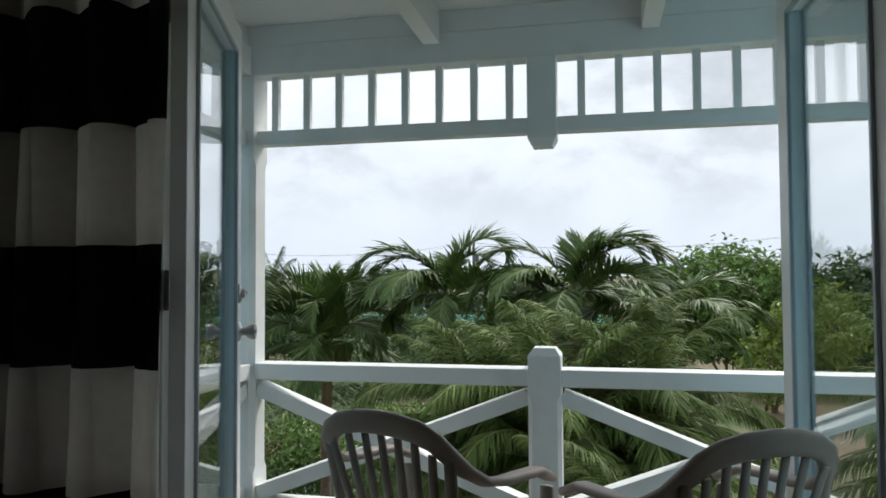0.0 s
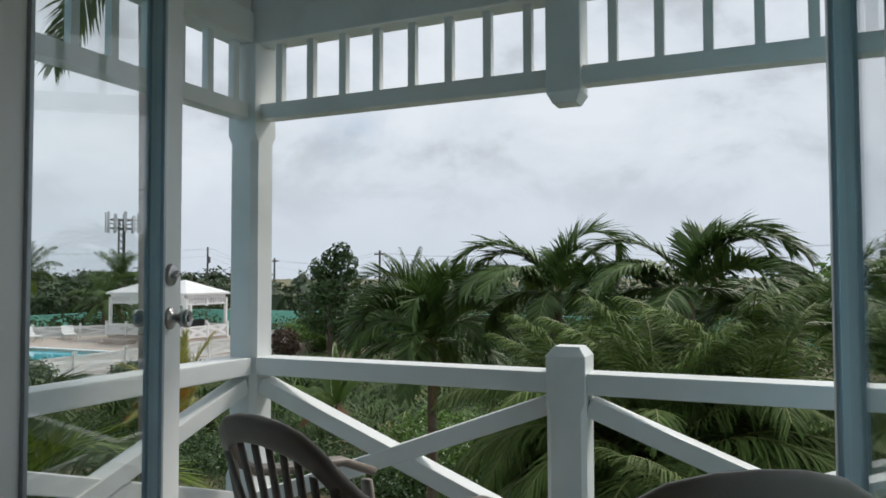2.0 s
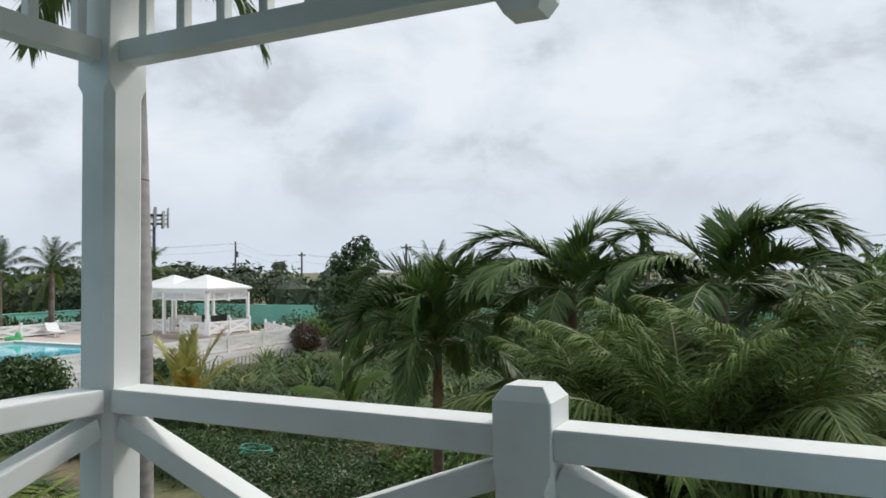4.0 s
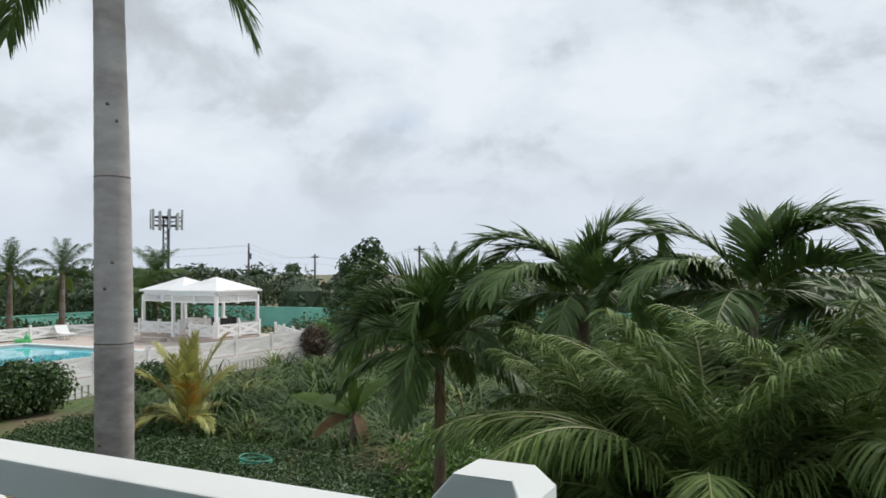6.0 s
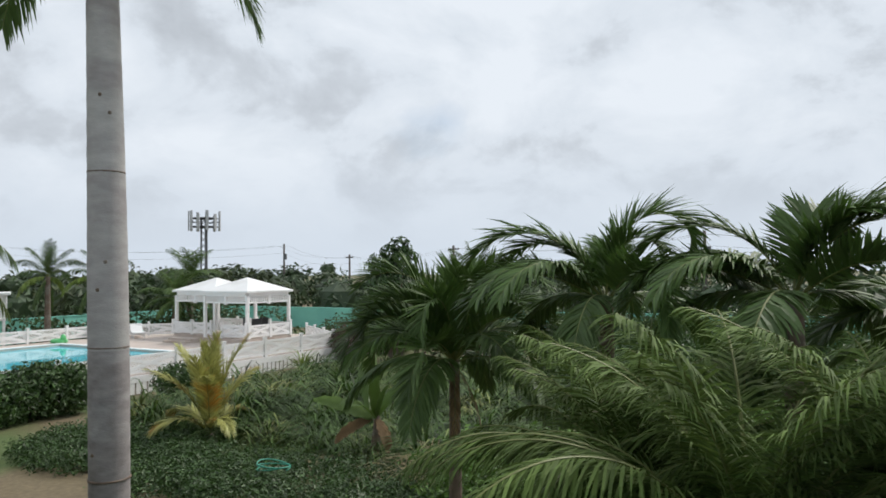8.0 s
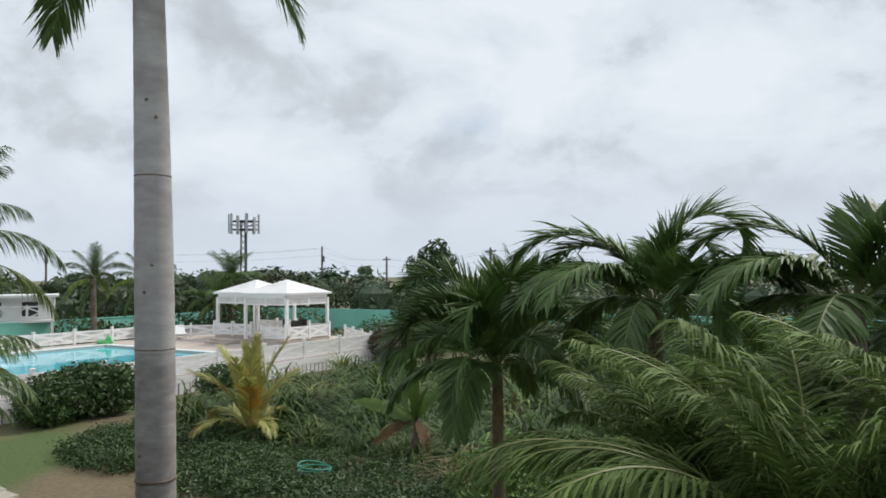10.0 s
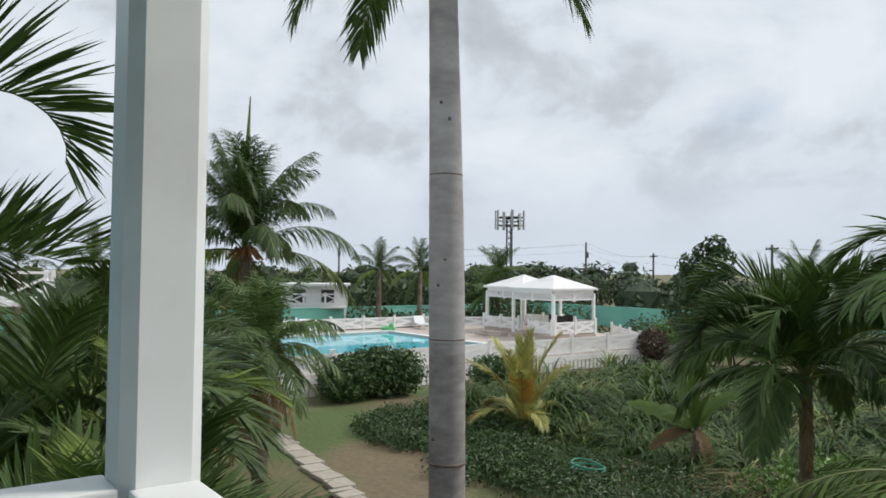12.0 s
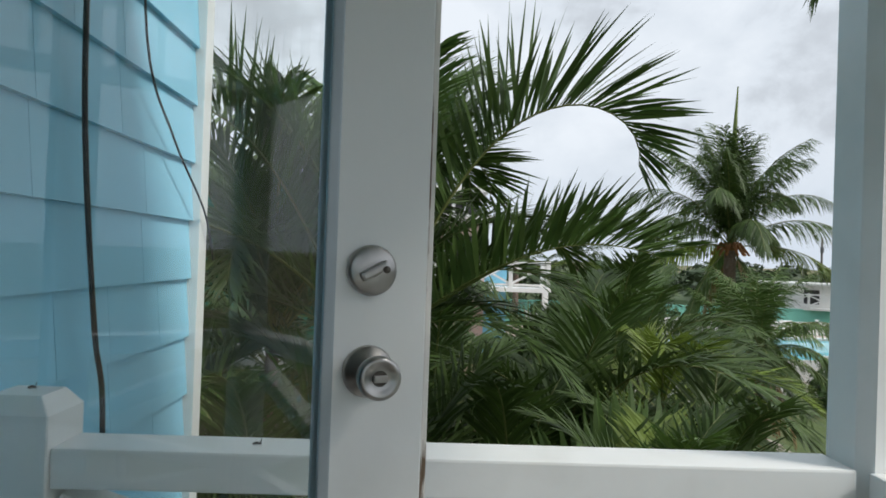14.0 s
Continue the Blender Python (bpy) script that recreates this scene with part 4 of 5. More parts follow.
palm("christmas_palm", "green palm with drooping fronds and a bare slim trunk", -4.3, 11.0, 3.1, 0.09, 0.06, spin(ADONIDIA, 18, 6, (1.0, 1.15)) + spin([WIND[3], WIND[2]], 8, 8, (0.95, 1.1)) + [(COCODEAD, 300, 0.32), (COCODEAD, 20, 0.28)], rings=7)
for px, py, h, sd, n in ((-0.45, 7.3, 2.3, 11, 62), (0.3, 8.0, 2.25, 12, 54), (-1.35, 8.5, 2.05, 13, 52), (2.9, 6.4, 2.4, 14, 36), (0.35, 6.0, 1.45, 15, 34)):
    palm("pygmy_date_palm", "grey-green palm clump with dense fine arching fronds", px, py, h, 0.12, 0.10, spin(DATE, n, sd, (0.9, 1.28)), rings=9, group="date palms below the balcony")

# feather palms beside the house corner
palm("areca_palm", "large areca palm with long arching fronds beside the house", -4.55, 2.24, 3.62, 0.05, 0.04, [(ARECA[2], 92, 0.7), (ARECA[3], 60, 0.6), (ARECA[3], 120, 0.7), (ARCH, 88, 1.0), (ARCH, 152, 0.9), (ARCHLOW, 90, 0.95), (ARCHLOW, 64, 0.85), (ARECA[0], 128, 0.98), (ARECA[0], 150, 1.08), (ARECA[1], 112, 0.85), (ARECA[0], 20, 0.85), (ARECA[0], 300, 0.9), (ARECA[1], 160, 1.0), (ARECA[0], 255, 0.9), (ARECA[0], 200, 1.0), (ARECA[3], 260, 0.9), (ARECA[2], 235, 1.0), (ARECA[2], -70, 1.0), (ARCH, 275, 0.95)], rings=9)
palm("areca_palm", "areca palm clump with dark glossy fronds beside the house", -6.8, 3.9, 2.3, 0.06, 0.045, spin(ARECA, 15, 22, (0.9, 1.2)), rings=9)
palm("areca_palm", "areca palm clump with dark glossy fronds beside the house", -5.6, 1.5, 3.5, 0.06, 0.045, [(ARCH, 95, 1.0), (ARCH, 250, 1.0)] + spin(ARECA[:3], 14, 23, (0.75, 0.95)), rings=9)
palm("areca_palm", "young areca palm with light yellow-green fronds", -4.15, 3.85, 2.35, 0.05, 0.04, spin(ARECALIGHT, 7, 24, (0.8, 1.0)) + spin(ARECA[:3], 9, 36, (0.5, 0.62)), rings=9)
palm("areca_palm", "areca palm clump low beside the house", -4.4, 2.75, 2.1, 0.05, 0.04, spin(ARECA[1:4], 16, 25, (0.62, 0.82)) + [(ARCHLOW, 88, 1.05), (ARCHLOW, 118, 1.1)], rings=9)
palm("areca_palm", "young areca palm with pale fronds behind the others", -7.0, 4.8, 2.8, 0.05, 0.04, spin(ARECALIGHT, 7, 26, (0.8, 1.0)), rings=9)
for px, py, h, sd in ((-7.6, 2.7, 2.3, 27), (-6.0, 3.3, 1.7, 43), (-5.4, 4.6, 1.8, 44), (-5.2, 2.4, 1.9, 45), (-6.9, 0.6, 2.8, 28), (-8.4, 0.9, 2.9, 29), (-7.2, -1.2, 2.6, 30), (-5.0, 0.7, 2.0, 35), (-8.8, 4.8, 2.4, 36), (-11.0, 5.8, 2.5, 37), (-9.4, 3.6, 1.75, 38), (-13.2, 6.3, 2.3, 39), (-11.5, 4.4, 1.75, 40), (-4.3, 1.7, 2.3, 42)):
    palm("areca_palm", "tall dark areca palm in the thicket beside the house", px, py, h, 0.06, 0.045, spin(ARECA, 15, sd, (0.75, 1.05)), rings=9, group="palm thicket by the house")

# coconut palm by the lawn
palm("coconut_palm", "coconut palm with long drooping fronds by the lawn", -19.8, 10.8, 4.7, 0.22, 0.14, spin(COCO[:5], 24, 31, (0.84, 1.04)) + spin(COCO[:2], 9, 48, (0.8, 1.0)) + [(COCODEAD, 40, 0.9), (COCODEAD, 200, 0.8), (COCO[5], 120, 0.8), (COCO[5], 300, 0.8)], rings=6)
coco = bpy.data.objects["coconut_palm"]
part("spear_leaf", tube([(0, 0, 4.6), (0.02, 0.0, 7.2), (0.06, 0.05, 9.0)], [0.10, 0.085, 0.015], 7), FRONDLIGHT, coco, "upright unopened spear leaf", True)
for k in range(9):
    a = k * 2.4
    part("flower_stalk", tube([(0, 0, 4.5), (0.25 * math.cos(a), 0.25 * math.sin(a), 4.75), (0.5 * math.cos(a), 0.5 * math.sin(a), 4.45)], [0.06, 0.07, 0.03], 6), HUSK, coco, "orange husk at the crown", True)
palm("fan_palm", "low dark palm clump under the coconut palm", -17.4, 9.9, 2.1, 0.15, 0.12, spin(FANLIKE, 18, 32, (0.8, 1.0)) + spin([COCODEAD], 14, 49, (0.45, 0.75)), rings=6)
palm("fan_palm", "low dark palm clump under the coconut palm", -15.4, 8.1, 1.3, 0.15, 0.12, spin(FANLIKE, 14, 33, (0.5, 0.68)) + spin([COCODEAD], 9, 50, (0.35, 0.5)), rings=6)
palm("fan_palm", "palm with many dead brown hanging fronds by the stone path", -12.6, 8.3, 2.75, 0.15, 0.12, spin(FANLIKE, 28, 51, (0.62, 0.8)) + spin([COCODEAD], 16, 52, (0.45, 0.65)), rings=6)
palm("young_coconut_palm", "young palm with yellow and orange fronds in the bed", -14.3, 16.2, 0.2, 0.14, 0.10, spin(YELLOW, 17, 34, (0.85, 1.1)), rings=6)
for px, py, sd in ((-41, 31.5, 41), (-43, 29.5, 42), (-45, 12, 43), (-43, 8, 44)):
    palm("coconut_palm", "coconut palm beyond the pool deck", px, py, 4.2, 0.2, 0.13, spin(COCO, 14, sd, (0.6, 0.75)), rings=4, group="palms beyond the pool")
palm("fan_palm", "broad palm behind the gazebo", -41.5, 39.0, 3.8, 0.25, 0.2, spin(FANLIKE, 26, 45, (1.0, 1.3)), rings=4)
palm("fan_palm", "broad palm behind the gazebo", -40.0, 36.5, 2.6, 0.25, 0.2, spin(FANLIKE, 26, 46, (0.9, 1.2)), rings=4)
palm("coconut_palm", "far palm behind the garden", -17.5, 37, 3.6, 0.18, 0.13, spin(COCO, 13, 47, (0.55, 0.7)), rings=4)

# bushes
bush("clipped_bush", "clipped dense green bush before the pool fence", -21.2, 15.7, [(0, 0, 0.8, 1.0, 1.7, 0.82), (0.3, -1.15, 0.7, 0.85, 0.85, 0.75), (0.2, 1.1, 0.8, 0.85, 0.85, 0.8), (0.1, 0.2, 1.1, 0.7, 0.9, 0.6)], 7200, 0.085, LEAF, 51)
bush("clipped_bush", "small green bush before the pool fence", -20.8, 20.7, [(0, 0, 0.55, 0.8, 0.95, 0.6), (0.1, 0.6, 0.5, 0.6, 0.6, 0.5)], 2600, 0.08, LEAF, 52)
bush("bronze_bush", "round bronze-leaved bush at the deck corner", -22.0, 31.6, [(0, 0, 0.85, 0.8, 0.8, 0.8)], 1800, 0.09, LEAFRED, 53)
bush("flowering_bush", "loose green bush behind the deck corner", -22.6, 35.0, [(0, 0, 1.1, 1.4, 1.4, 1.1), (1.2, 0.4, 0.9, 1.0, 1.0, 0.9)], 3200, 0.11, LEAFBRIGHT, 54)
bush("broadleaf_tree", "small broadleaf tree above the hedge", -17.6, 29.2, [(-0.1, 0, 3.6, 1.0, 1.0, 0.7), (-0.45, 0, 4.5, 0.75, 0.7, 0.55), (0.55, 0.2, 4.75, 0.6, 0.6, 0.6), (-0.9, 0.5, 2.6, 1.2, 1.2, 1.0), (1.2, 0.2, 2.2, 1.3, 1.2, 1.0), (0.45, 0, 5.35, 0.45, 0.4, 0.45), (-0.2, 0.1, 5.05, 0.4, 0.4, 0.35), (0.95, 0, 4.25, 0.35, 0.35, 0.3)], 4200, 0.12, LEAFDARK, 55, 5, "tree")
bush("broadleaf_tree", "small broadleaf tree behind the garden bed", -18.8, 33.0, [(0, 0, 2.2, 1.8, 1.8, 1.3), (2.0, 0.2, 1.7, 1.7, 1.6, 1.3), (4.2, 0.4, 1.5, 1.6, 1.6, 1.2)], 4600, 0.14, LEAFDARK, 56, 4, "tree")
bush("round_tree", "round dense bright green tree", 4.7, 30.0, [(0, 0, 3.4, 2.8, 2.4, 1.9), (-1.9, 0.2, 2.9, 1.6, 1.6, 1.4), (2.0, 0.3, 3.0, 1.9, 1.8, 1.5), (0.3, 0, 1.9, 2.6, 2.2, 1.1)], 17000, 0.135, LEAFBRIGHT, 57, 4, "tree")
bush("round_tree", "dark broadleaf tree beside the lawn", 9.5, 31.0, [(0, 0, 3.0, 2.4, 2.4, 1.9), (1.5, 0, 4.2, 1.4, 1.4, 1.2)], 4200, 0.16, LEAFDARK, 58, 4, "tree")
bush("lime_bush", "bright lime-green bush at the lawn's edge", 4.9, 24.0, [(0, 0, 1.4, 1.0, 1.0, 1.2), (0.8, 0.2, 2.4, 1.0, 1.0, 1.1), (1.7, 0.1, 2.6, 1.1, 1.1, 1.3)], 4200, 0.10, FRONDLIGHT, 59)

# garden bed: ground cover in front, strap-leaved tufts behind
rnd = random.Random(5)
cover = []
while len(cover) < 420:
    x, y = rnd.uniform(-18.5, -2.5), rnd.uniform(11.4, 18.0)
    near = 12.3 + 0.035 * (x + 10) ** 2 * 0.35 + 0.25 * math.sin(x * 1.7)
    if near < y < near + 3.2 and x > -18.2:
        cover.append((x, y, 0.12 + 0.10 * rnd.random(), 0.5, 0.5, 0.20 + 0.08 * rnd.random()))
bed = new("ground_cover", leaf_cloud("ground_cover", cover, 62000, 0.047, LEAF, 61, 0.3, 0.6, zmin=0.0))
bed.location.z = GROUND
tagged(bed, "low dense leafy ground cover in the garden bed", "ground cover", kind="stuff")
spots = [(rnd.uniform(-21.0, -7.5), rnd.uniform(16.4, 29.0), 0.0, rnd.uniform(0.75, 1.0)) for _ in range(900)]
spots = [s for s in spots if s[1] > 16.2 + 0.02 * (s[0] + 12) ** 2 and s[0] > -19.2 + max(0, s[1] - 20) * 0.0]
spots = [(x, y, z, s * (1.0 + 1.6 * noise.noise(Vector((x * 0.75, y * 0.75, 3.1))))) for x, y, z, s in spots]
tufts = new("strap_leaf_bed", blades("strap_leaf_bed", spots, 40, 1.55, 0.040, GRASSY, 62, 1.6, 5, 0.62))
tufts.location.z = GROUND
tagged(tufts, "bed of drooping strap-leaved green plants", "plants", kind="stuff")
spots = [(rnd.uniform(-8.0, -6.3), rnd.uniform(15.2, 16.8), 0.0, rnd.uniform(0.8, 1.2)) for _ in range(24)] + [(rnd.uniform(-16.0, -9.5), rnd.uniform(17.0, 18.6), 0.0, rnd.uniform(0.5, 0.8)) for _ in range(9)] + [(rnd.uniform(-18.5, -15.2), rnd.uniform(16.4, 18.2), 0.0, rnd.uniform(0.4, 0.7)) for _ in range(16)]
dry = new("dry_grass", blades("dry_grass", spots, 34, 1.35, 0.03, DRYGRASS, 63, 0.9, 5, 0.5))
dry.location.z = GROUND
tagged(dry, "clumps of dry yellow grass", "grass", kind="stuff")
under = [(rnd.uniform(-8.5, 1.5), rnd.uniform(13.0, 26.0), rnd.uniform(0.2, 0.6), rnd.uniform(0.6, 1.2), rnd.uniform(0.6, 1.2), rnd.uniform(0.4, 0.8)) for _ in range(110)]
under = [b for b in under if (b[1] < 19.5 and b[0] > -6.9) or (b[1] > 18.5 and -3.5 < b[0] < 0.5)]
shrub = new("undergrowth", leaf_cloud("undergrowth", under, 60000, 0.06, LEAFBRIGHT, 64, 0.4, 0.2, zmin=0.0))
shrub.location.z = GROUND
tagged(shrub, "mixed green undergrowth behind the palms", "undergrowth", kind="stuff")
near_under = [(rnd.uniform(-9.5, -3.6), rnd.uniform(-0.5, 6.4), rnd.uniform(0.3, 1.9), rnd.uniform(0.6, 1.1), rnd.uniform(0.6, 1.1), rnd.uniform(0.5, 1.0)) for _ in range(80)]
near_under = [b for b in near_under if b[1] < 5.0]
shrub2 = new("undergrowth", leaf_cloud("undergrowth", near_under, 24000, 0.11, LEAFDARK, 65, 0.4, 0.2, zmin=0.0))
shrub2.location.z = GROUND
tagged(shrub2, "dark undergrowth beside the house", "undergrowth", kind="stuff")
spiky = thing("spiky_plant", "spiky light green plant by the deck skirting", "plant", -21.2, 27.6, GROUND)
part("leaves", blades("leaves", [(0, 0, 0, 1)], 60, 1.5, 0.07, FRONDLIGHT, 66), None, spiky)


def banana_plant(x, y):
    t = thing("banana_plant", "banana plant with broad torn leaves, one dead and brown", "plant", x, y, GROUND)
    part("stem", tube([(0, 0, 0), (0.05, 0, 0.45), (0.05, 0.05, 0.98)], [0.12, 0.10, 0.06], 10), BARKDARK, t, smooth=True)

    def leaf(yaw, rise, L, W, droop, mat, label="", roll=0.0):
        bm = bmesh.new()
        p, prev = Vector((0.05, 0.05, 0.92)), None
        for i in range(13):
            s = i / 12
            a = radians(rise - droop * s * s)
            d = Vector((math.cos(a), 0, math.sin(a)))
            w = W * math.sin(math.pi * (0.04 + 0.93 * s)) ** 0.6
            rag = 0.86 + 0.14 * math.sin(i * 2.7 + yaw)
            up = Vector((-math.sin(a), 0, math.cos(a)))
            cross = Vector((0, math.cos(radians(roll)), 0)) + up * math.sin(radians(roll))
            lift = (up * math.cos(radians(roll)) - Vector((0, math.sin(radians(roll)), 0))) * w * 0.2
            ring = [bm.verts.new(p - cross * w * rag + lift), bm.verts.new(p), bm.verts.new(p + cross * w * rag + lift)]
            if prev:
                for k in (0, 1):
                    bm.faces.new((prev[k], prev[k + 1], ring[k + 1], ring[k]))
            prev = ring
            p = p + d * L / 12
        bmesh.ops.solidify(bm, geom=bm.faces[:], thickness=0.004)
        ob = part("leaf", bm, mat, t, label, True)
        ob.rotation_euler.z = radians(yaw)
    for yaw, rise, L, W, droop, roll in ((207, 26, 1.4, 0.19, 30, -48), (295, 82, 1.4, 0.16, 30, 30), (118, 86, 1.6, 0.15, 25, 40), (140, 62, 1.6, 0.18, 60, -35), (30, 58, 1.3, 0.18, 75, 45), (262, 45, 1.2, 0.25, 90, -20), (335, 66, 1.3, 0.18, 60, 30)):
        leaf(yaw, rise, L, W, droop, BANANA, "", roll)
    leaf(212, -22, 1.0, 0.17, 40, FRONDDEAD, "dead brown hanging leaf", -45)
    leaf(330, -35, 0.9, 0.16, 50, FRONDDEAD, "dead brown hanging leaf")


banana_plant(-9.6, 16.7)


# ---- pool, gazebo, fences ----
def pool_deck():
    # deck in four slabs round the pool basin
    px0, px1, py0, py1 = -36.5, -27.6, 13.0, 26.2
    x0, x1, y0, y1 = -38.6, -22.3, 6.0, 36.5
    bm = box(x0, y0, GROUND, px0, y1, DECK)
    box(px1, y0, GROUND, x1, y1, DECK, bm=bm)
    box(px0, y0, GROUND, px1, py0, DECK, bm=bm)
    box(px0, py1, GROUND, px1, y1, DECK, bm=bm)
    d = structure("pool_deck", bm, DECKM, "pale pinkish paved pool deck", "pavement")
    cop = bmesh.new()
    for a in ((px0 - 0.3, py0 - 0.3, px1 + 0.3, py0), (px0 - 0.3, py1, px1 + 0.3, py1 + 0.3), (px0 - 0.3, py0, px0, py1), (px1, py0, px1 + 0.3, py1)):
        box(a[0], a[1], DECK + 0.004, a[2], a[3], DECK + 0.05, 0.01, cop)
    part("coping", cop, FARWHITE, d, "pale pool coping")
    p = thing("swimming_pool", "turquoise swimming pool with still water", "pool", (px0 + px1) / 2, (py0 + py1) / 2, DECK)
    w, h = (px1 - px0) / 2, (py1 - py0) / 2
    bm = bmesh.new()
    bmesh.ops.create_grid(bm, x_segments=2, y_segments=2, size=1, matrix=Matrix.Translation((0, 0, -0.08)) @ Matrix.Diagonal((w, h, 1, 1)))
    part("water", bm, WATER, p, "turquoise pool water")
    part("basin", box(-w, -h, -0.60, w, h, -0.5), POOLM, p)
    # skirting below the front edge
    sk = thing("deck_skirting", "white slatted skirting under the pool deck edge", "skirting", x1 + 0.03, 18.0, GROUND)
    part("board", box(0, -9.8, 0.42, 0.04, 13.2, 0.66), FARWHITE, sk)
    slat = mesh_of("slat", box(0, -0.09, 0.02, 0.03, 0.09, 0.415), FARWHITE)
    for i in range(92):
        ob = part("slat", slat, None, sk)
        ob.location.y = -9.6 + i * 0.25


def fence_panel(length, height=0.95):
    """One bay: posts at its start, two rails, a cross and a fine lattice behind."""
    bm = bmesh.new()
    box(-0.06, -0.06, 0, 0.06, 0.06, height + 0.10, bm=bm)
    box(-0.075, -0.075, height + 0.10, 0.075, 0.075, height + 0.14, bm=bm)
    post = mesh_of("post", bm, FARWHITE)
    upper = mesh_of("top_rail", box(0.06, -0.03, height - 0.09, length - 0.06, 0.03, height), FARWHITE)
    lower = mesh_of("bottom_rail", box(0.06, -0.03, 0.08, length - 0.06, 0.03, 0.16), FARWHITE)
    bm = bar((0.06, 0, 0.16), (length - 0.06, 0, height - 0.09), 0.06, 0.12)
    bar((0.06, 0.004, height - 0.09), (length - 0.06, 0.004, 0.16), 0.055, 0.12, bm=bm)
    brace = mesh_of("cross_brace", bm, FARWHITE)
    bm = bmesh.new()
    z0, z1 = 0.16, height - 0.09
    step, H = 0.125, z1 - z0
    k = -int(H / step)
    while k * step < length - 0.12:
        for s in (1, -1):
            a = max(0.0, k * step)
            b = min(length - 0.12, k * step + H)
            if b - a > 0.05:
                za, zb = (a - k * step), (b - k * step)
                if s < 0:
                    za, zb = H - za, H - zb
                bar((0.06 + a, 0.012 * s, z0 + za), (0.06 + b, 0.012 * s, z0 + zb), 0.010, 0.036, bm=bm)
        k += 1
    lattice = mesh_of("lattice", bm, FARWHITE)
    return post, upper, lower, brace, lattice


PANELS = {}


def fence(a, b, z, label, bays=None, height=0.95, end=True):
    a, b = Vector((*a, z)), Vector((*b, z))
    n = bays or max(1, round((b - a).length / 2.3))
    L = (b - a).length / n
    key = (round(L, 2), height)
    if key not in PANELS:
        PANELS[key] = fence_panel(L, height)
    post, upper, lower, brace, lattice = PANELS[key]
    yaw = math.degrees(math.atan2((b - a).y, (b - a).x))
    f = thing("lattice_fence", label, "fence", *a, yaw, group="pool fences")
    for i in range(n + (1 if end else 0)):
        ob = part("post", post, None, f)
        ob.location.x = i * L
        if i < n:
            for nm, me in (("top_rail", upper), ("bottom_rail", lower), ("cross_brace", brace), ("lattice", lattice)):
                ob = part(nm, me, None, f)
                ob.location.x = i * L


def gazebo(cx, cy, half, label, low):
    """A square pavilion: posts, picket frieze, hipped roof and lattice railing."""
    z = DECK
    g = thing("gazebo", label, "gazebo", cx, cy, z, group="pool gazebos")
    part("floor", box(-half - 0.1, -half - 0.1, 0.002, half + 0.1, half + 0.1, 0.22, 0.01), DECKM, g)
    for sx in (-1, 1):
        for sy in (-1, 1):
            bm = box(sx * half - 0.075, sy * half - 0.075, 0.221, sx * half + 0.075, sy * half + 0.075, 2.42, 0.008)
            part("post", bm, FARWHITE, g)
    picket = mesh_of("picket", box(-0.03, -0.02, 2.12, 0.03, 0.02, 2.42), FARWHITE)
    for ax in (0, 1):
        for s in (-1, 1):
            def P(u, v):
                return (u, v) if ax == 0 else (v, u)
            for z0, z1, w in ((2.05, 2.12, 0.05), (2.421, 2.62, 0.06)):
                (xa, ya), (xb, yb) = P(-half + 0.08, s * half - w), P(half - 0.08, s * half + w)
                part("beam", box(xa, ya, z0, xb, yb, z1), FARWHITE, g)
            for i in range(22):
                ob = part("picket", picket, None, g)
                u = -half + 0.15 + (2 * half - 0.3) * i / 21
                ob.location.x, ob.location.y = P(u, s * half)
                ob.rotation_euler.z = radians(90 * ax)
            (xa, ya) = P(0, s * half)
            part("drop", box(xa - 0.07, ya - 0.07, 1.98, xa + 0.07, ya + 0.07, 2.42, 0.01), FARWHITE, g)
    # roof: eaves slab and a hipped cap with slight curve
    bm = bmesh.new()
    o = half + 0.18
    rings = []
    for r, zz in ((o, 2.60), (o, 2.70), (o * 0.5, 3.05), (0.04, 3.40)):
        rings.append([bm.verts.new((sx * r, sy * r, zz)) for sx, sy in ((-1, -1), (1, -1), (1, 1), (-1, 1))])
    for a, b in zip(rings, rings[1:]):
        for k in range(4):
            bm.faces.new((a[k], a[(k + 1) % 4], b[(k + 1) % 4], b[k]))
    bm.faces.new(rings[0][::-1])
    bm.faces.new(rings[-1])
    part("roof", bm, ROOFW, g, "white hipped roof")
    return g


pool_deck()
GZ = (-29.2, 32.3)
gazebo(GZ[0], GZ[1], 1.55, "white timber gazebo with picket frieze and hipped roof by the pool", True)
gazebo(GZ[0] - 3.64, GZ[1] + 1.16, 1.55, "white timber gazebo adjoining another by the pool", True)
fence((-22.4, 8.0), (-22.4, 31.2), DECK, "white lattice fence along the pool deck edge", 10, 0.72)
fence((-22.4, 31.2), (-27.0, 34.6), DECK, "white lattice fence at the deck corner", 3, 0.72)
fence((-38.4, 8.0), (-38.4, 30.0), DECK, "white lattice fence behind the pool", 10, 0.7)
fence((-38.4, 30.0), (-35.2, 33.8), DECK, "white lattice fence behind the pool", 2, 0.7)
fence((GZ[0] + 1.65, GZ[1] - 1.55), (GZ[0] + 1.65, GZ[1] + 1.55), DECK + 0.22, "white lattice railing of the gazebo", 2, 0.7)
fence((GZ[0] - 0.2, GZ[1] - 1.65), (GZ[0] + 1.55, GZ[1] - 1.65), DECK + 0.22, "white lattice railing of the gazebo", 1, 0.7)
fence((GZ[0] - 5.3, GZ[1] - 0.55), (GZ[0] - 2.2, GZ[1] - 0.55), DECK + 0.22, "white lattice railing of the gazebo", 2, 0.7)
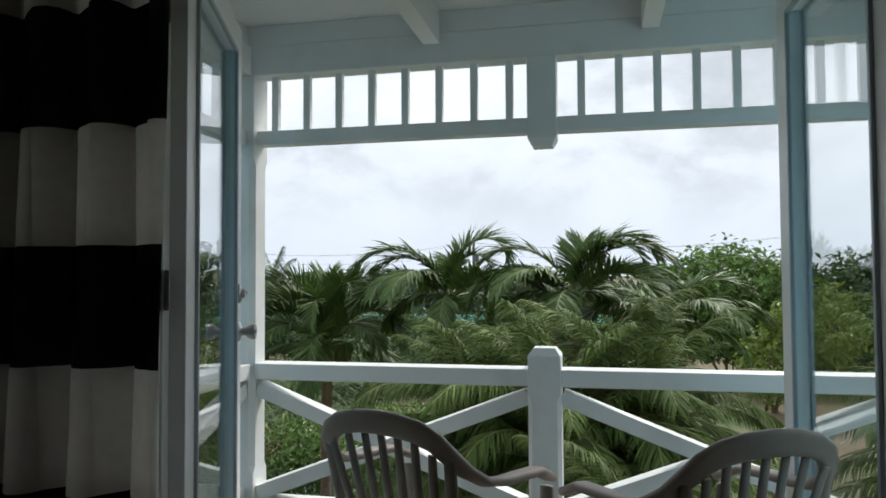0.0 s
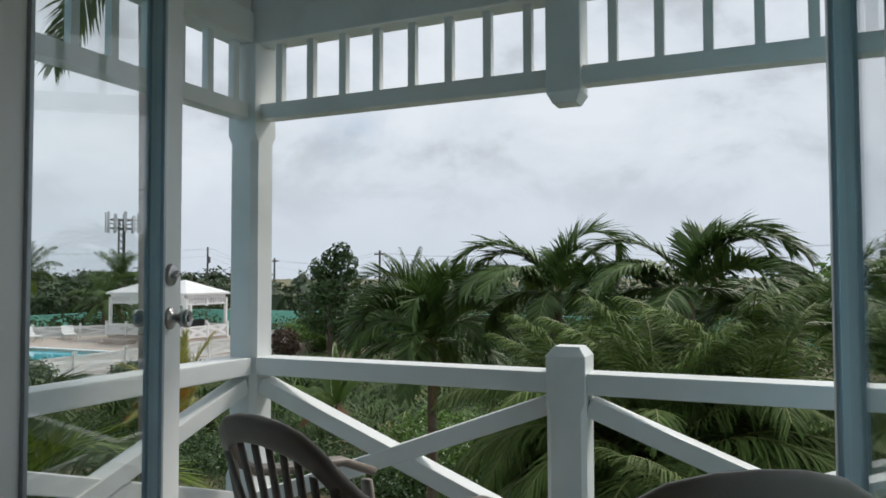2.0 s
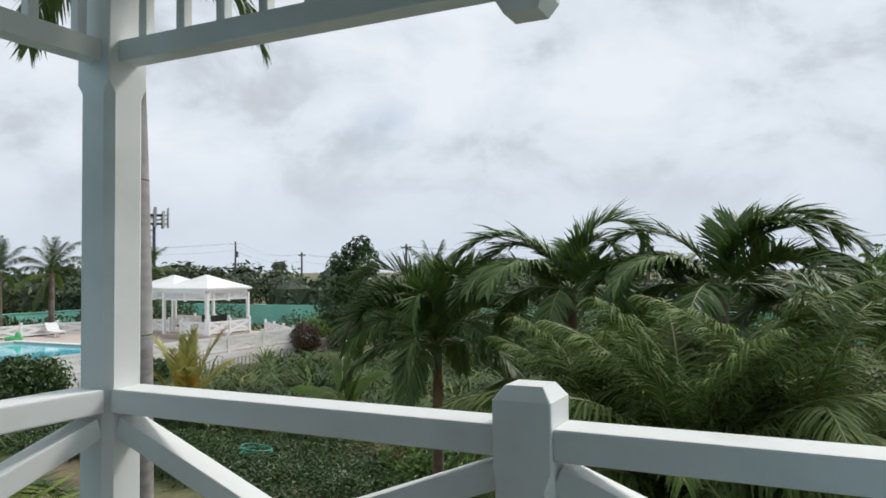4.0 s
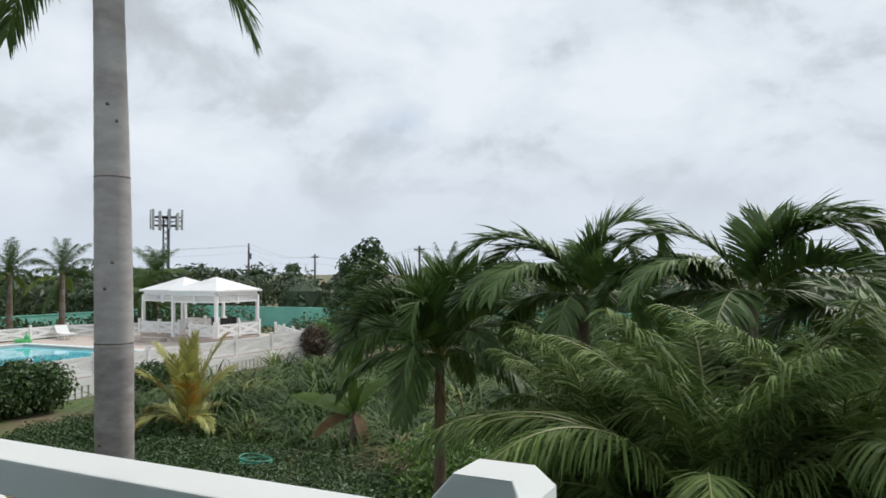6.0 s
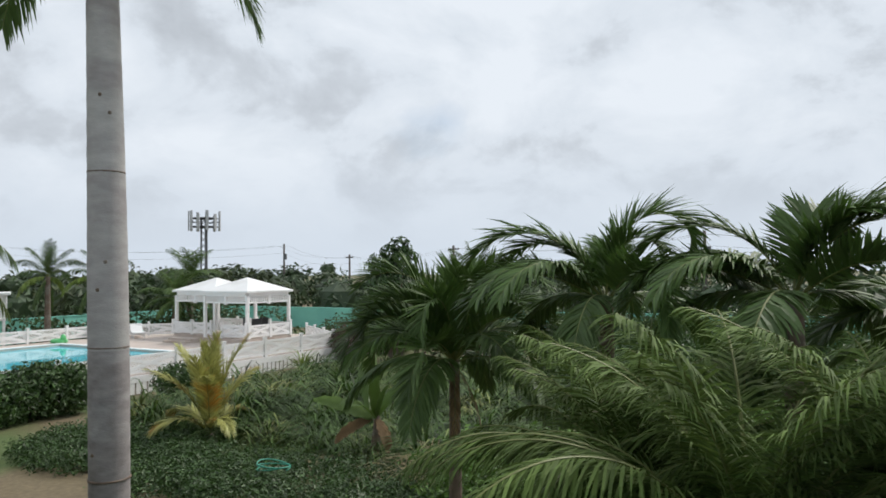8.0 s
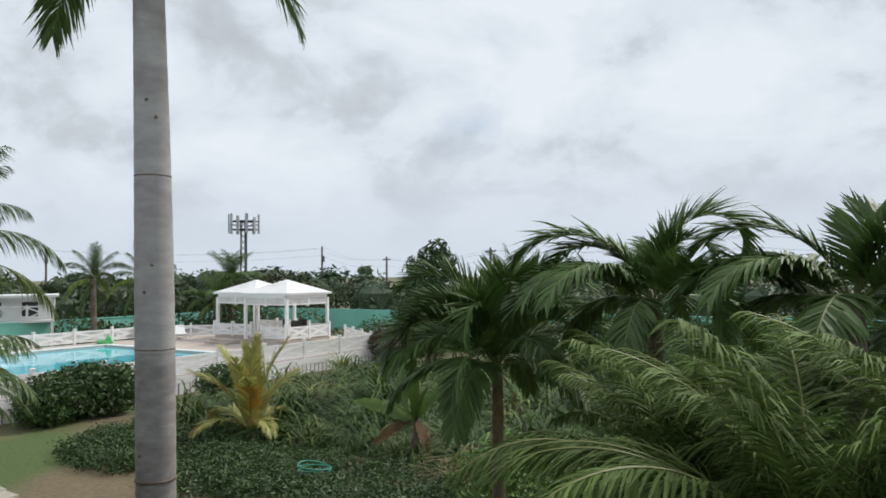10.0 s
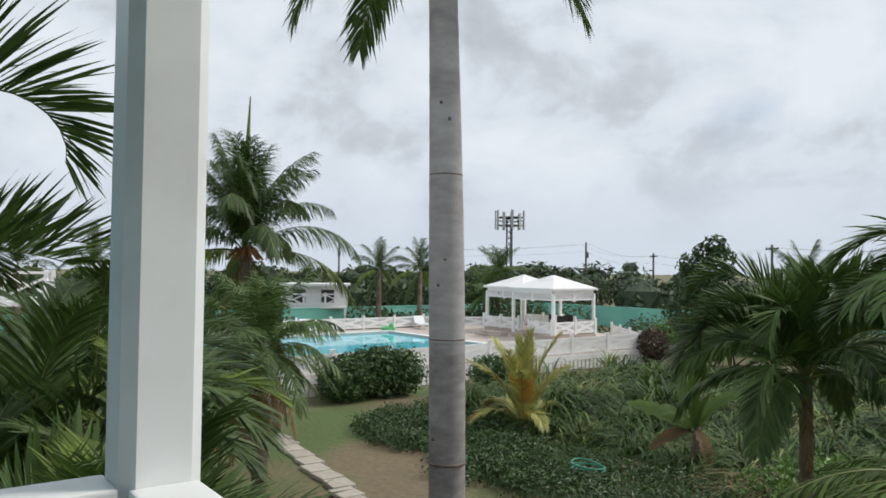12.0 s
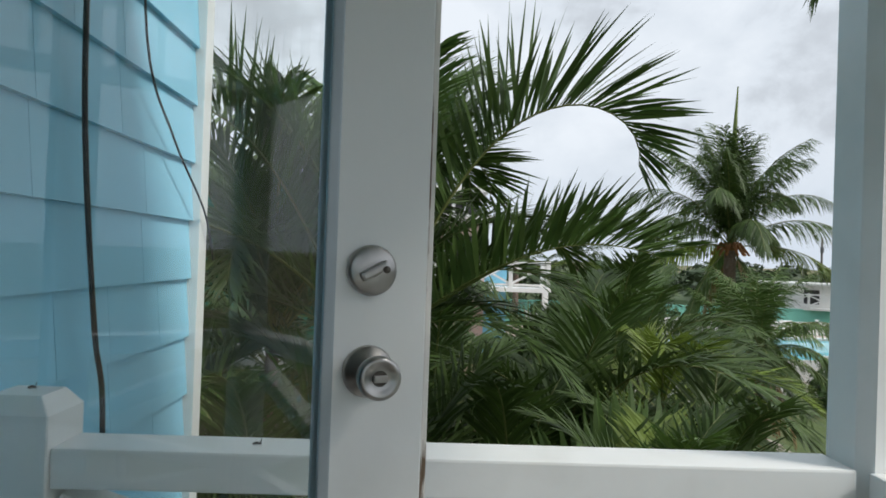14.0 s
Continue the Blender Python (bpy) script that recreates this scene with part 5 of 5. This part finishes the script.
fence((GZ[0] - 1.5, GZ[1] + 1.7), (GZ[0] + 1.55, GZ[1] + 1.7), DECK + 0.22, "white lattice railing of the gazebo", 2, 0.7)
fence((GZ[0] - 5.3, GZ[1] + 2.85), (GZ[0] - 2.1, GZ[1] + 2.85), DECK + 0.22, "white lattice railing of the gazebo", 2, 0.7)
steps = thing("deck_steps", "pale steps up to the gazebo", "steps", GZ[0] - 2.4, GZ[1] - 2.2, DECK)
for i in range(2):
    part("step", box(-0.9, -0.35 * (2 - i), 0.002 + 0.11 * i, 0.9, 0.2, 0.11 * (i + 1), 0.01), DECKM, steps)
for dx, dy in ((-0.8, 0.2), (0.8, -0.2), (0.1, 0.9)):
    s = thing("garden_chair", "dark chair under the gazebo", "chair", GZ[0] + dx, GZ[1] + dy, DECK + 0.22, 40 * dx, group="gazebo chairs")
    part("seat", box(-0.28, -0.28, 0.38, 0.28, 0.28, 0.44, 0.02), DARKIN, s)
    part("backrest", box(-0.28, 0.24, 0.45, 0.28, 0.30, 0.95, 0.02), DARKIN, s)
    for lx in (-0.25, 0.25):
        for ly in (-0.25, 0.25):
            part("leg", box(lx - 0.02, ly - 0.02, 0.002, lx + 0.02, ly + 0.02, 0.38), DARKIN, s)


def garden_wall():
    w = structure("wall_boundary", box(-46.2, 0, GROUND, -46.0, 48, -1.35), TEAL, "long teal painted boundary wall", "wall")
    part("wall_run", box(-46.0, 47.8, GROUND, 12, 48, -1.35), TEAL, w)
    bm = box(-46.24, -0.04, -1.349, -45.96, 48.04, -1.30)
    box(-45.959, 47.76, -1.349, 12, 48.04, -1.30, bm=bm)
    part("coping", bm, TEAL, w)


garden_wall()


# stepping stones beside the lawn
rnd = random.Random(9)
path = thing("stepping_stones", "line of pale stone slabs set in the dry lawn", "path", -12.3, 9.8, GROUND, kind="structure")
stone = mesh_of("slab", box(-0.28, -0.24, -0.03, 0.28, 0.24, 0.055, 0.02), STONE)
for i in range(11):
    ob = part("slab", stone, None, path)
    ob.location = (1.2 - i * 0.62, -0.05 + 0.10 * i + rnd.uniform(-0.05, 0.05), 0.02)
    ob.rotation_euler.z = rnd.uniform(-0.15, 0.15)

hose = thing("garden_hose", "coiled teal green garden hose on the ground cover", "hose", -10.2, 14.1, GROUND + 0.33)
part("coil", tube([((0.34 + 0.02 * math.sin(a * 3)) * math.cos(a), (0.30 + 0.03 * math.cos(a * 2)) * math.sin(a), 0.03 * math.sin(a * 1.3) + 0.006 * a) for a in [k * 0.35 for k in range(52)]], 0.013, 6), HOSE, hose, smooth=True)


# ---- distance: poles, mast, woods, buildings ----
def utility_pole(x, y, top, arm, label, yaw):
    p = thing("utility_pole", label, "utility pole", x, y, GROUND, yaw, group="utility poles")
    part("shaft", tube([(0, 0, 0), (0, 0, top - GROUND)], [0.16, 0.11], 8), WOOD, p, smooth=True)
    if arm:
        part("crossarm", box(-0.9, -0.06, top - GROUND - 0.45, 0.9, 0.06, top - GROUND - 0.32), WOOD, p)
        for u in (-0.8, -0.3, 0.3, 0.8):
            part("insulator", lathe([(0.04, 0), (0.05, 0.06), (0.03, 0.12)], sides=8, m=Matrix.Translation((u, 0, top - GROUND - 0.32))), ANTENNA, p)
    else:
        part("transformer", tube([(0.28, 0, top - GROUND - 1.9), (0.28, 0, top - GROUND - 1.2)], 0.22, 10), MASTM, p)


POLES = [(-90, 52, 5.2), (-60.6, 69.5, 5.0), (-54.6, 74.5, 3.7), (-36.5, 68.2, 4.1), (-10.6, 61.0, 4.3), (14, 56, 4.3)]
for i, (x, y, top) in enumerate(POLES):
    utility_pole(x, y, top, i in (2, 3), "weathered wooden utility pole beyond the garden", -25)
for off, lo in ((-0.6, 0.25), (0.6, 0.25), (0.0, 1.1)):
    w = thing("overhead_wire", "thin overhead wire between the utility poles", "wire", 0, 0, 0, group="overhead wires")
    for (xa, ya, za), (xb, yb, zb) in zip(POLES, POLES[1:]):
        pts = [(xa + (xb - xa) * t + off * 0.4, ya + (yb - ya) * t + off, za + (zb - za) * t - lo - 1.2 * 4 * t * (1 - t) * 0.6) for t in [k / 8 for k in range(9)]]
        part("span", tube(pts, 0.007, 4), CABLE, w)


def cell_mast(x, y, top):
    m = thing("cell_mast", "grey mobile phone mast with a ring of antenna panels", "mast", x, y, GROUND)
    H = top - GROUND
    for a in (0, 120, 240):
        ca, sa = math.cos(radians(a)), math.sin(radians(a))
        part("leg", tube([(0.5 * ca, 0.5 * sa, 0), (0.45 * ca, 0.45 * sa, H)], 0.12, 6), MASTM, m)
    bm = bmesh.new()
    for k in range(14):
        z0, z1 = H * k / 14, H * (k + 1) / 14
        for a in (0, 120, 240):
            p0 = (0.48 * math.cos(radians(a)), 0.48 * math.sin(radians(a)), z0)
            p1 = (0.48 * math.cos(radians(a + 120)), 0.48 * math.sin(radians(a + 120)), z1)
            bar(p0, p1, 0.06, 0.06, bm=bm)
    part("bracing", bm, MASTM, m)
    for zz in (H - 1.4, H - 0.2):
        part("platform", lathe([(1.9, zz), (1.9, zz + 0.12), (1.7, zz + 0.12), (1.7, zz)], sides=18), MASTM, m)
    for k in range(11):
        a = radians(k * 360 / 11)
        part("antenna_panel", box(-0.10, -0.2, H - 1.9, 0.10, 0.2, H + (0.9 if k % 3 else 0.4), 0.03, m=Matrix.Translation((2.15 * math.cos(a), 2.15 * math.sin(a), 0)) @ Matrix.Rotation(a, 4, "Z")), ANTENNA, m, "pale antenna panel")
        part("strut", bar((0.4 * math.cos(a), 0.4 * math.sin(a), H - 0.9), (2.1 * math.cos(a), 2.1 * math.sin(a), H - 0.6), 0.07, 0.07), MASTM, m)


cell_mast(-82, 76.4, 9.6)

rnd = random.Random(17)


def woods():
    blobs = []
    for i in range(330):
        u = rnd.random()
        if u < 0.62:
            x = rnd.uniform(-70, 45)
            y = 52 + rnd.uniform(0, 26) + max(0, -x - 40) * 0.1
        else:
            x, y = -50 - rnd.uniform(0, 26), rnd.uniform(-8, 62)
        d = math.hypot(x, y - 3)
        h = 0.047 * d + rnd.uniform(-0.5, 0.9)
        h = max(2.2, h * 1.06)
        r = rnd.uniform(1.5, 3.2)
        blobs.append((x, y, h * 0.55, r, r, h * 0.5))
        if rnd.random() < 0.30:
            blobs.append((x + rnd.uniform(-1, 1), y, h * 0.95, r * 0.5, r * 0.5, rnd.uniform(0.5, 1.0)))
    ob = new("far_woods", leaf_cloud("far_woods", blobs, 60000, 0.34, LEAFWOOD, 71, 0.75, zmin=0.0))
    ob.location.z = GROUND
    tagged(ob, "belt of dark scrubby trees beyond the boundary wall", "woods", kind="stuff")
    bm = bmesh.new()
    for x, y, z, rx, ry, rz in blobs[::2]:
        bmesh.ops.create_icosphere(bm, subdivisions=1, radius=0.86, matrix=Matrix.Translation((x, y, z)) @ Matrix.Diagonal((rx, ry, rz, 1)))
    part("inner_foliage", bm, LEAFWOOD, ob)
    # scrub between garden and wall
    blobs = [(rnd.uniform(-44, 24), rnd.uniform(37.5, 46.0), 0.8, rnd.uniform(1.0, 2.0), rnd.uniform(1.0, 1.8), rnd.uniform(0.8, 1.5)) for _ in range(110)]
    blobs = [b if b[0] > -17 or b[0] < -39 else (b[0], b[1], 0.3, b[3], b[4], b[5] * (0.45 if int(b[0]) % 3 else 1.0)) for b in blobs if b[0] > -31.5 or b[0] < -39.5]
    ob = new("scrub", leaf_cloud("scrub", blobs, 40000, 0.13, LEAFDARK, 72, 0.6, zmin=0.0))
    ob.location.z = GROUND
    tagged(ob, "green scrub before the boundary wall", "scrub", kind="stuff")
    blobs = [(rnd.uniform(-15.5, 16), rnd.uniform(25, 36), 0.8, rnd.uniform(1.2, 2.2), rnd.uniform(1.2, 2.0), rnd.uniform(0.8, 1.9)) for _ in range(46)]
    blobs = [b for b in blobs if not 1.6 < b[0] < 6.5]
    ob = new("scrub", leaf_cloud("scrub", blobs, 38000, 0.095, LEAF, 73, 0.6, zmin=0.0))
    ob.location.z = GROUND
    tagged(ob, "green shrubs at the back of the garden", "scrub", kind="stuff")
    blobs = [(rnd.uniform(-46, -39.5), rnd.uniform(2, 44), 0.8, rnd.uniform(0.9, 1.8), rnd.uniform(0.9, 1.8), rnd.uniform(0.6, 1.2)) for _ in range(30)]
    ob = new("scrub", leaf_cloud("scrub", blobs, 8000, 0.17, LEAFDARK, 74, 0.6, zmin=0.0))
    ob.location.z = GROUND
    tagged(ob, "green scrub behind the pool fence", "scrub", kind="stuff")


woods()


def cross_railing(parent, x0, y0, x1, y1, z, h=0.95):
    a, b = Vector((x0, y0, 0)), Vector((x1, y1, 0))
    n = max(1, round((b - a).length / 1.5))
    for i in range(n):
        p, q = a.lerp(b, i / n), a.lerp(b, (i + 1) / n)
        bm = bar((p.x, p.y, z + h), (q.x, q.y, z + h), 0.08, 0.09)
        bar((p.x, p.y, z + 0.12), (q.x, q.y, z + 0.12), 0.07, 0.08, bm=bm)
        bar((p.x, p.y, z + 0.15), (q.x, q.y, z + h - 0.05), 0.05, 0.08, bm=bm)
        bar((p.x, p.y, z + h - 0.05), (q.x, q.y, z + 0.15), 0.045, 0.08, bm=bm)
        part("railing_bay", bm, FARWHITE, parent)
    for i in range(n + 1):
        p = a.lerp(b, i / n)
        part("post", box(p.x - 0.07, p.y - 0.07, z, p.x + 0.07, p.y + 0.07, z + h + 0.1), FARWHITE, parent)


def hotel_block():
    b = thing("hotel_block", "pink and white hotel block with louvred top floor and white balconies", "building", -34.0, 1.0, GROUND)
    part("wall", box(-5, -8, 0, 4.6, 4.0, 5.6), PINK, b)
    part("roof", box(-5.5, -8.5, 6.75, 4.7, 4.1, 7.0, 0.03), ROOFW, b, "flat white roof edge")
    part("top_wall", box(-4.5, -7.6, 5.601, 4.1, 3.7, 6.749), DARKIN, b)
    for i in range(24):
        y = -7.5 + i * 0.46
        part("louvre_post", box(4.101, y, 5.602, 4.25, y + 0.14, 6.748), FARWHITE, b)
    part("ledge", box(-5.3, -8.3, 5.45, 4.6015, 4.15, 5.60), FARWHITE, b)
    for y in (-6.0, -3.2, -0.4, 2.4):
        w = part("window", box(4.601, y, 3.7, 4.66, y + 1.3, 5.0), DARKIN, b)
        part("frame", box(4.661, y - 0.1, 3.6, 4.70, y, 5.1), FARWHITE, w)
        part("frame", box(4.661, y + 1.3, 3.6, 4.70, y + 1.4, 5.1), FARWHITE, w)
    part("balcony_slab", box(4.601, -8, 2.9, 6.2, 6.4, 3.05), FARWHITE, b)
    cross_railing(b, 6.1, -8, 6.1, 6.3, 3.05)
    cross_railing(b, 4.7, 6.3, 5.9, 6.3, 3.05)
    part("blue_wall", box(3.2, 4.001, 0, 4.55, 4.9, 4.4), BLUEW, b, "blue painted end wall")
    for y in (-8, -3.3, 1.5, 6.2):
        part("column", box(6.0, y - 0.1, 0, 6.2, y + 0.1, 2.899), FARWHITE, b)
        if y < 4:
            part("column", box(6.0, y - 0.09, 3.06, 6.18, y + 0.09, 5.6), FARWHITE, b)
    part("canopy", box(4.602, -8.2, 5.62, 6.4, 4.1, 5.75), ROOFW, b)


hotel_block()


def far_house(x, y, label, rz=0):
    h = thing("far_house", label, "house", x, y, GROUND, rz)
    part("wall", box(-2.2, -1.5, 0, 2.2, 1.5, 3.1), FARWHITE, h)
    part("roof", box(-2.4, -2.8, 3.101, 2.4, 1.7, 3.25), ROOFW, h, "flat white roof")
    for u in (-1.6, 0.4):
        part("window", box(u, -1.53, 1.9, u + 0.9, -1.501, 2.8), DARKIN, h)
    part("balcony_slab", box(-2.2, -2.7, 1.55, 2.2, -1.501, 1.68), FARWHITE, h)
    cross_railing(h, -2.2, -2.65, 2.2, -2.65, 1.68, 0.85)
    for u in (-2.1, 2.1):
        part("column", box(u - 0.08, -2.7, 0, u + 0.08, -2.54, 1.549), FARWHITE, h)


far_house(-48.5, 27.6, "white two-storey house with a railed balcony beyond the pool", 60)


def sun_lounger(x, y, rz):
    c = thing("sun_lounger", "white plastic sun lounger with a raised back by the pool", "lounger", x, y, DECK, rz, group="pool loungers")
    part("bed", box(-0.33, -0.6, 0.28, 0.33, 0.75, 0.34, 0.02), LOUNGE, c)
    part("backrest", box(-0.33, -0.02, -0.03, 0.33, 0.72, 0.03, 0.02, m=Matrix.Translation((0, 0.76, 0.32)) @ Matrix.Rotation(radians(34), 4, "X")), LOUNGE, c)
    for lx in (-0.28, 0.28):
        for ly in (-0.5, 0.65):
            part("leg", box(lx - 0.03, ly - 0.03, 0.002, lx + 0.03, ly + 0.03, 0.28), LOUNGE, c)


for lx, ly, rz in ((-37.0, 29.0, 70), (-36.2, 30.7, 58), (-37.3, 21.5, 75)):
    sun_lounger(lx, ly, rz)
toy = thing("pool_float", "green inflatable pool float lying on the deck", "pool float", -37.2, 26.6, DECK)
part("ring", tube([(0.40 * math.cos(a), 0.3 * math.sin(a), 0.12) for a in [k * math.pi / 9 for k in range(19)]], 0.11, 9), TOY, toy, smooth=True)
part("head", lathe([(0.02, 0.0), (0.13, 0.06), (0.15, 0.2), (0.08, 0.33), (0.01, 0.36)], sides=12, m=Matrix.Translation((0.36, 0, 0.14))), TOY, toy, smooth=True)

net = thing("green_screen", "green shade cloth screen stretched between posts behind the palms", "screen", -10.6, 0.6, GROUND)
part("cloth", box(-0.02, -1.4, 1.4, 0.02, 1.4, 5.2, 0.01), NET, net, "dark green shade cloth")
for py in (-1.46, 1.46):
    part("post", box(-0.05, py - 0.05, 0, 0.05, py + 0.05, 5.3, 0.01), WOOD, net)

canopy = thing("entrance_canopy", "white canopy roof over a picket railing behind the palms", "canopy", -9.6, 0.5, GROUND)
part("roof", box(-0.9, -1.6, 2.72, 0.5, 1.1, 2.86, 0.02), ROOFW, canopy)
part("rail", box(0.36, -1.5, 2.10, 0.44, 1.0, 2.17, 0.01), FARWHITE, canopy)
pk = mesh_of("picket", box(-0.02, -0.035, 1.35, 0.02, 0.035, 2.099), FARWHITE)
for k in range(17):
    ob = part("picket", pk, None, canopy)
    ob.location = (0.4, -1.42 + k * 0.15, 0)
part("bottom_rail", box(0.36, -1.5, 1.27, 0.44, 1.0, 1.349, 0.01), FARWHITE, canopy)
for py in (-1.55, 1.05):
    part("column", box(0.34, py - 0.05, 0, 0.46, py + 0.05, 2.719, 0.01), FARWHITE, canopy)


# ---- shingles of the house wall, last ----
def shingles():
    rnd = random.Random(23)
    course = 0.214
    shapes = []
    for w in (0.30, 0.38, 0.46, 0.55, 0.66):
        bm = bmesh.new()
        g = 0.0012
        v = [bm.verts.new(p) for p in ((g, 0.024, 0), (w - g, 0.024, 0), (w - g, 0.004, course + 0.02), (g, 0.004, course + 0.02), (g, -0.002, 0), (w - g, -0.002, 0), (w - g, -0.002, course + 0.02), (g, -0.002, course + 0.02))]
        for f in ((0, 1, 2, 3), (5, 4, 7, 6), (4, 5, 1, 0), (3, 2, 6, 7), (4, 0, 3, 7), (1, 5, 6, 2)):
            bm.faces.new([v[i] for i in f])
        shapes.append((w, mesh_of("shingle", bm, SHINGLE)))
    for x0, x1, z0, z1 in ((-3.05, -1.215, -0.52, 3.0), (0.695, 3.0, 0.1, 2.4)):
        z = 1.15 - course * math.ceil((1.15 - z0) / course)
        while z < z1:
            x = x0
            while x < x1 - 0.05:
                fits = [s for s in shapes if x + s[0] <= x1 + 0.001]
                w, me = rnd.choice(fits) if fits else shapes[0]
                if not fits:
                    break
                ob = part("shingle", me, None, FRONT_WALL)
                ob.location = (x, WALL - 0.018, z)
                x += w
            z += course


shingles()
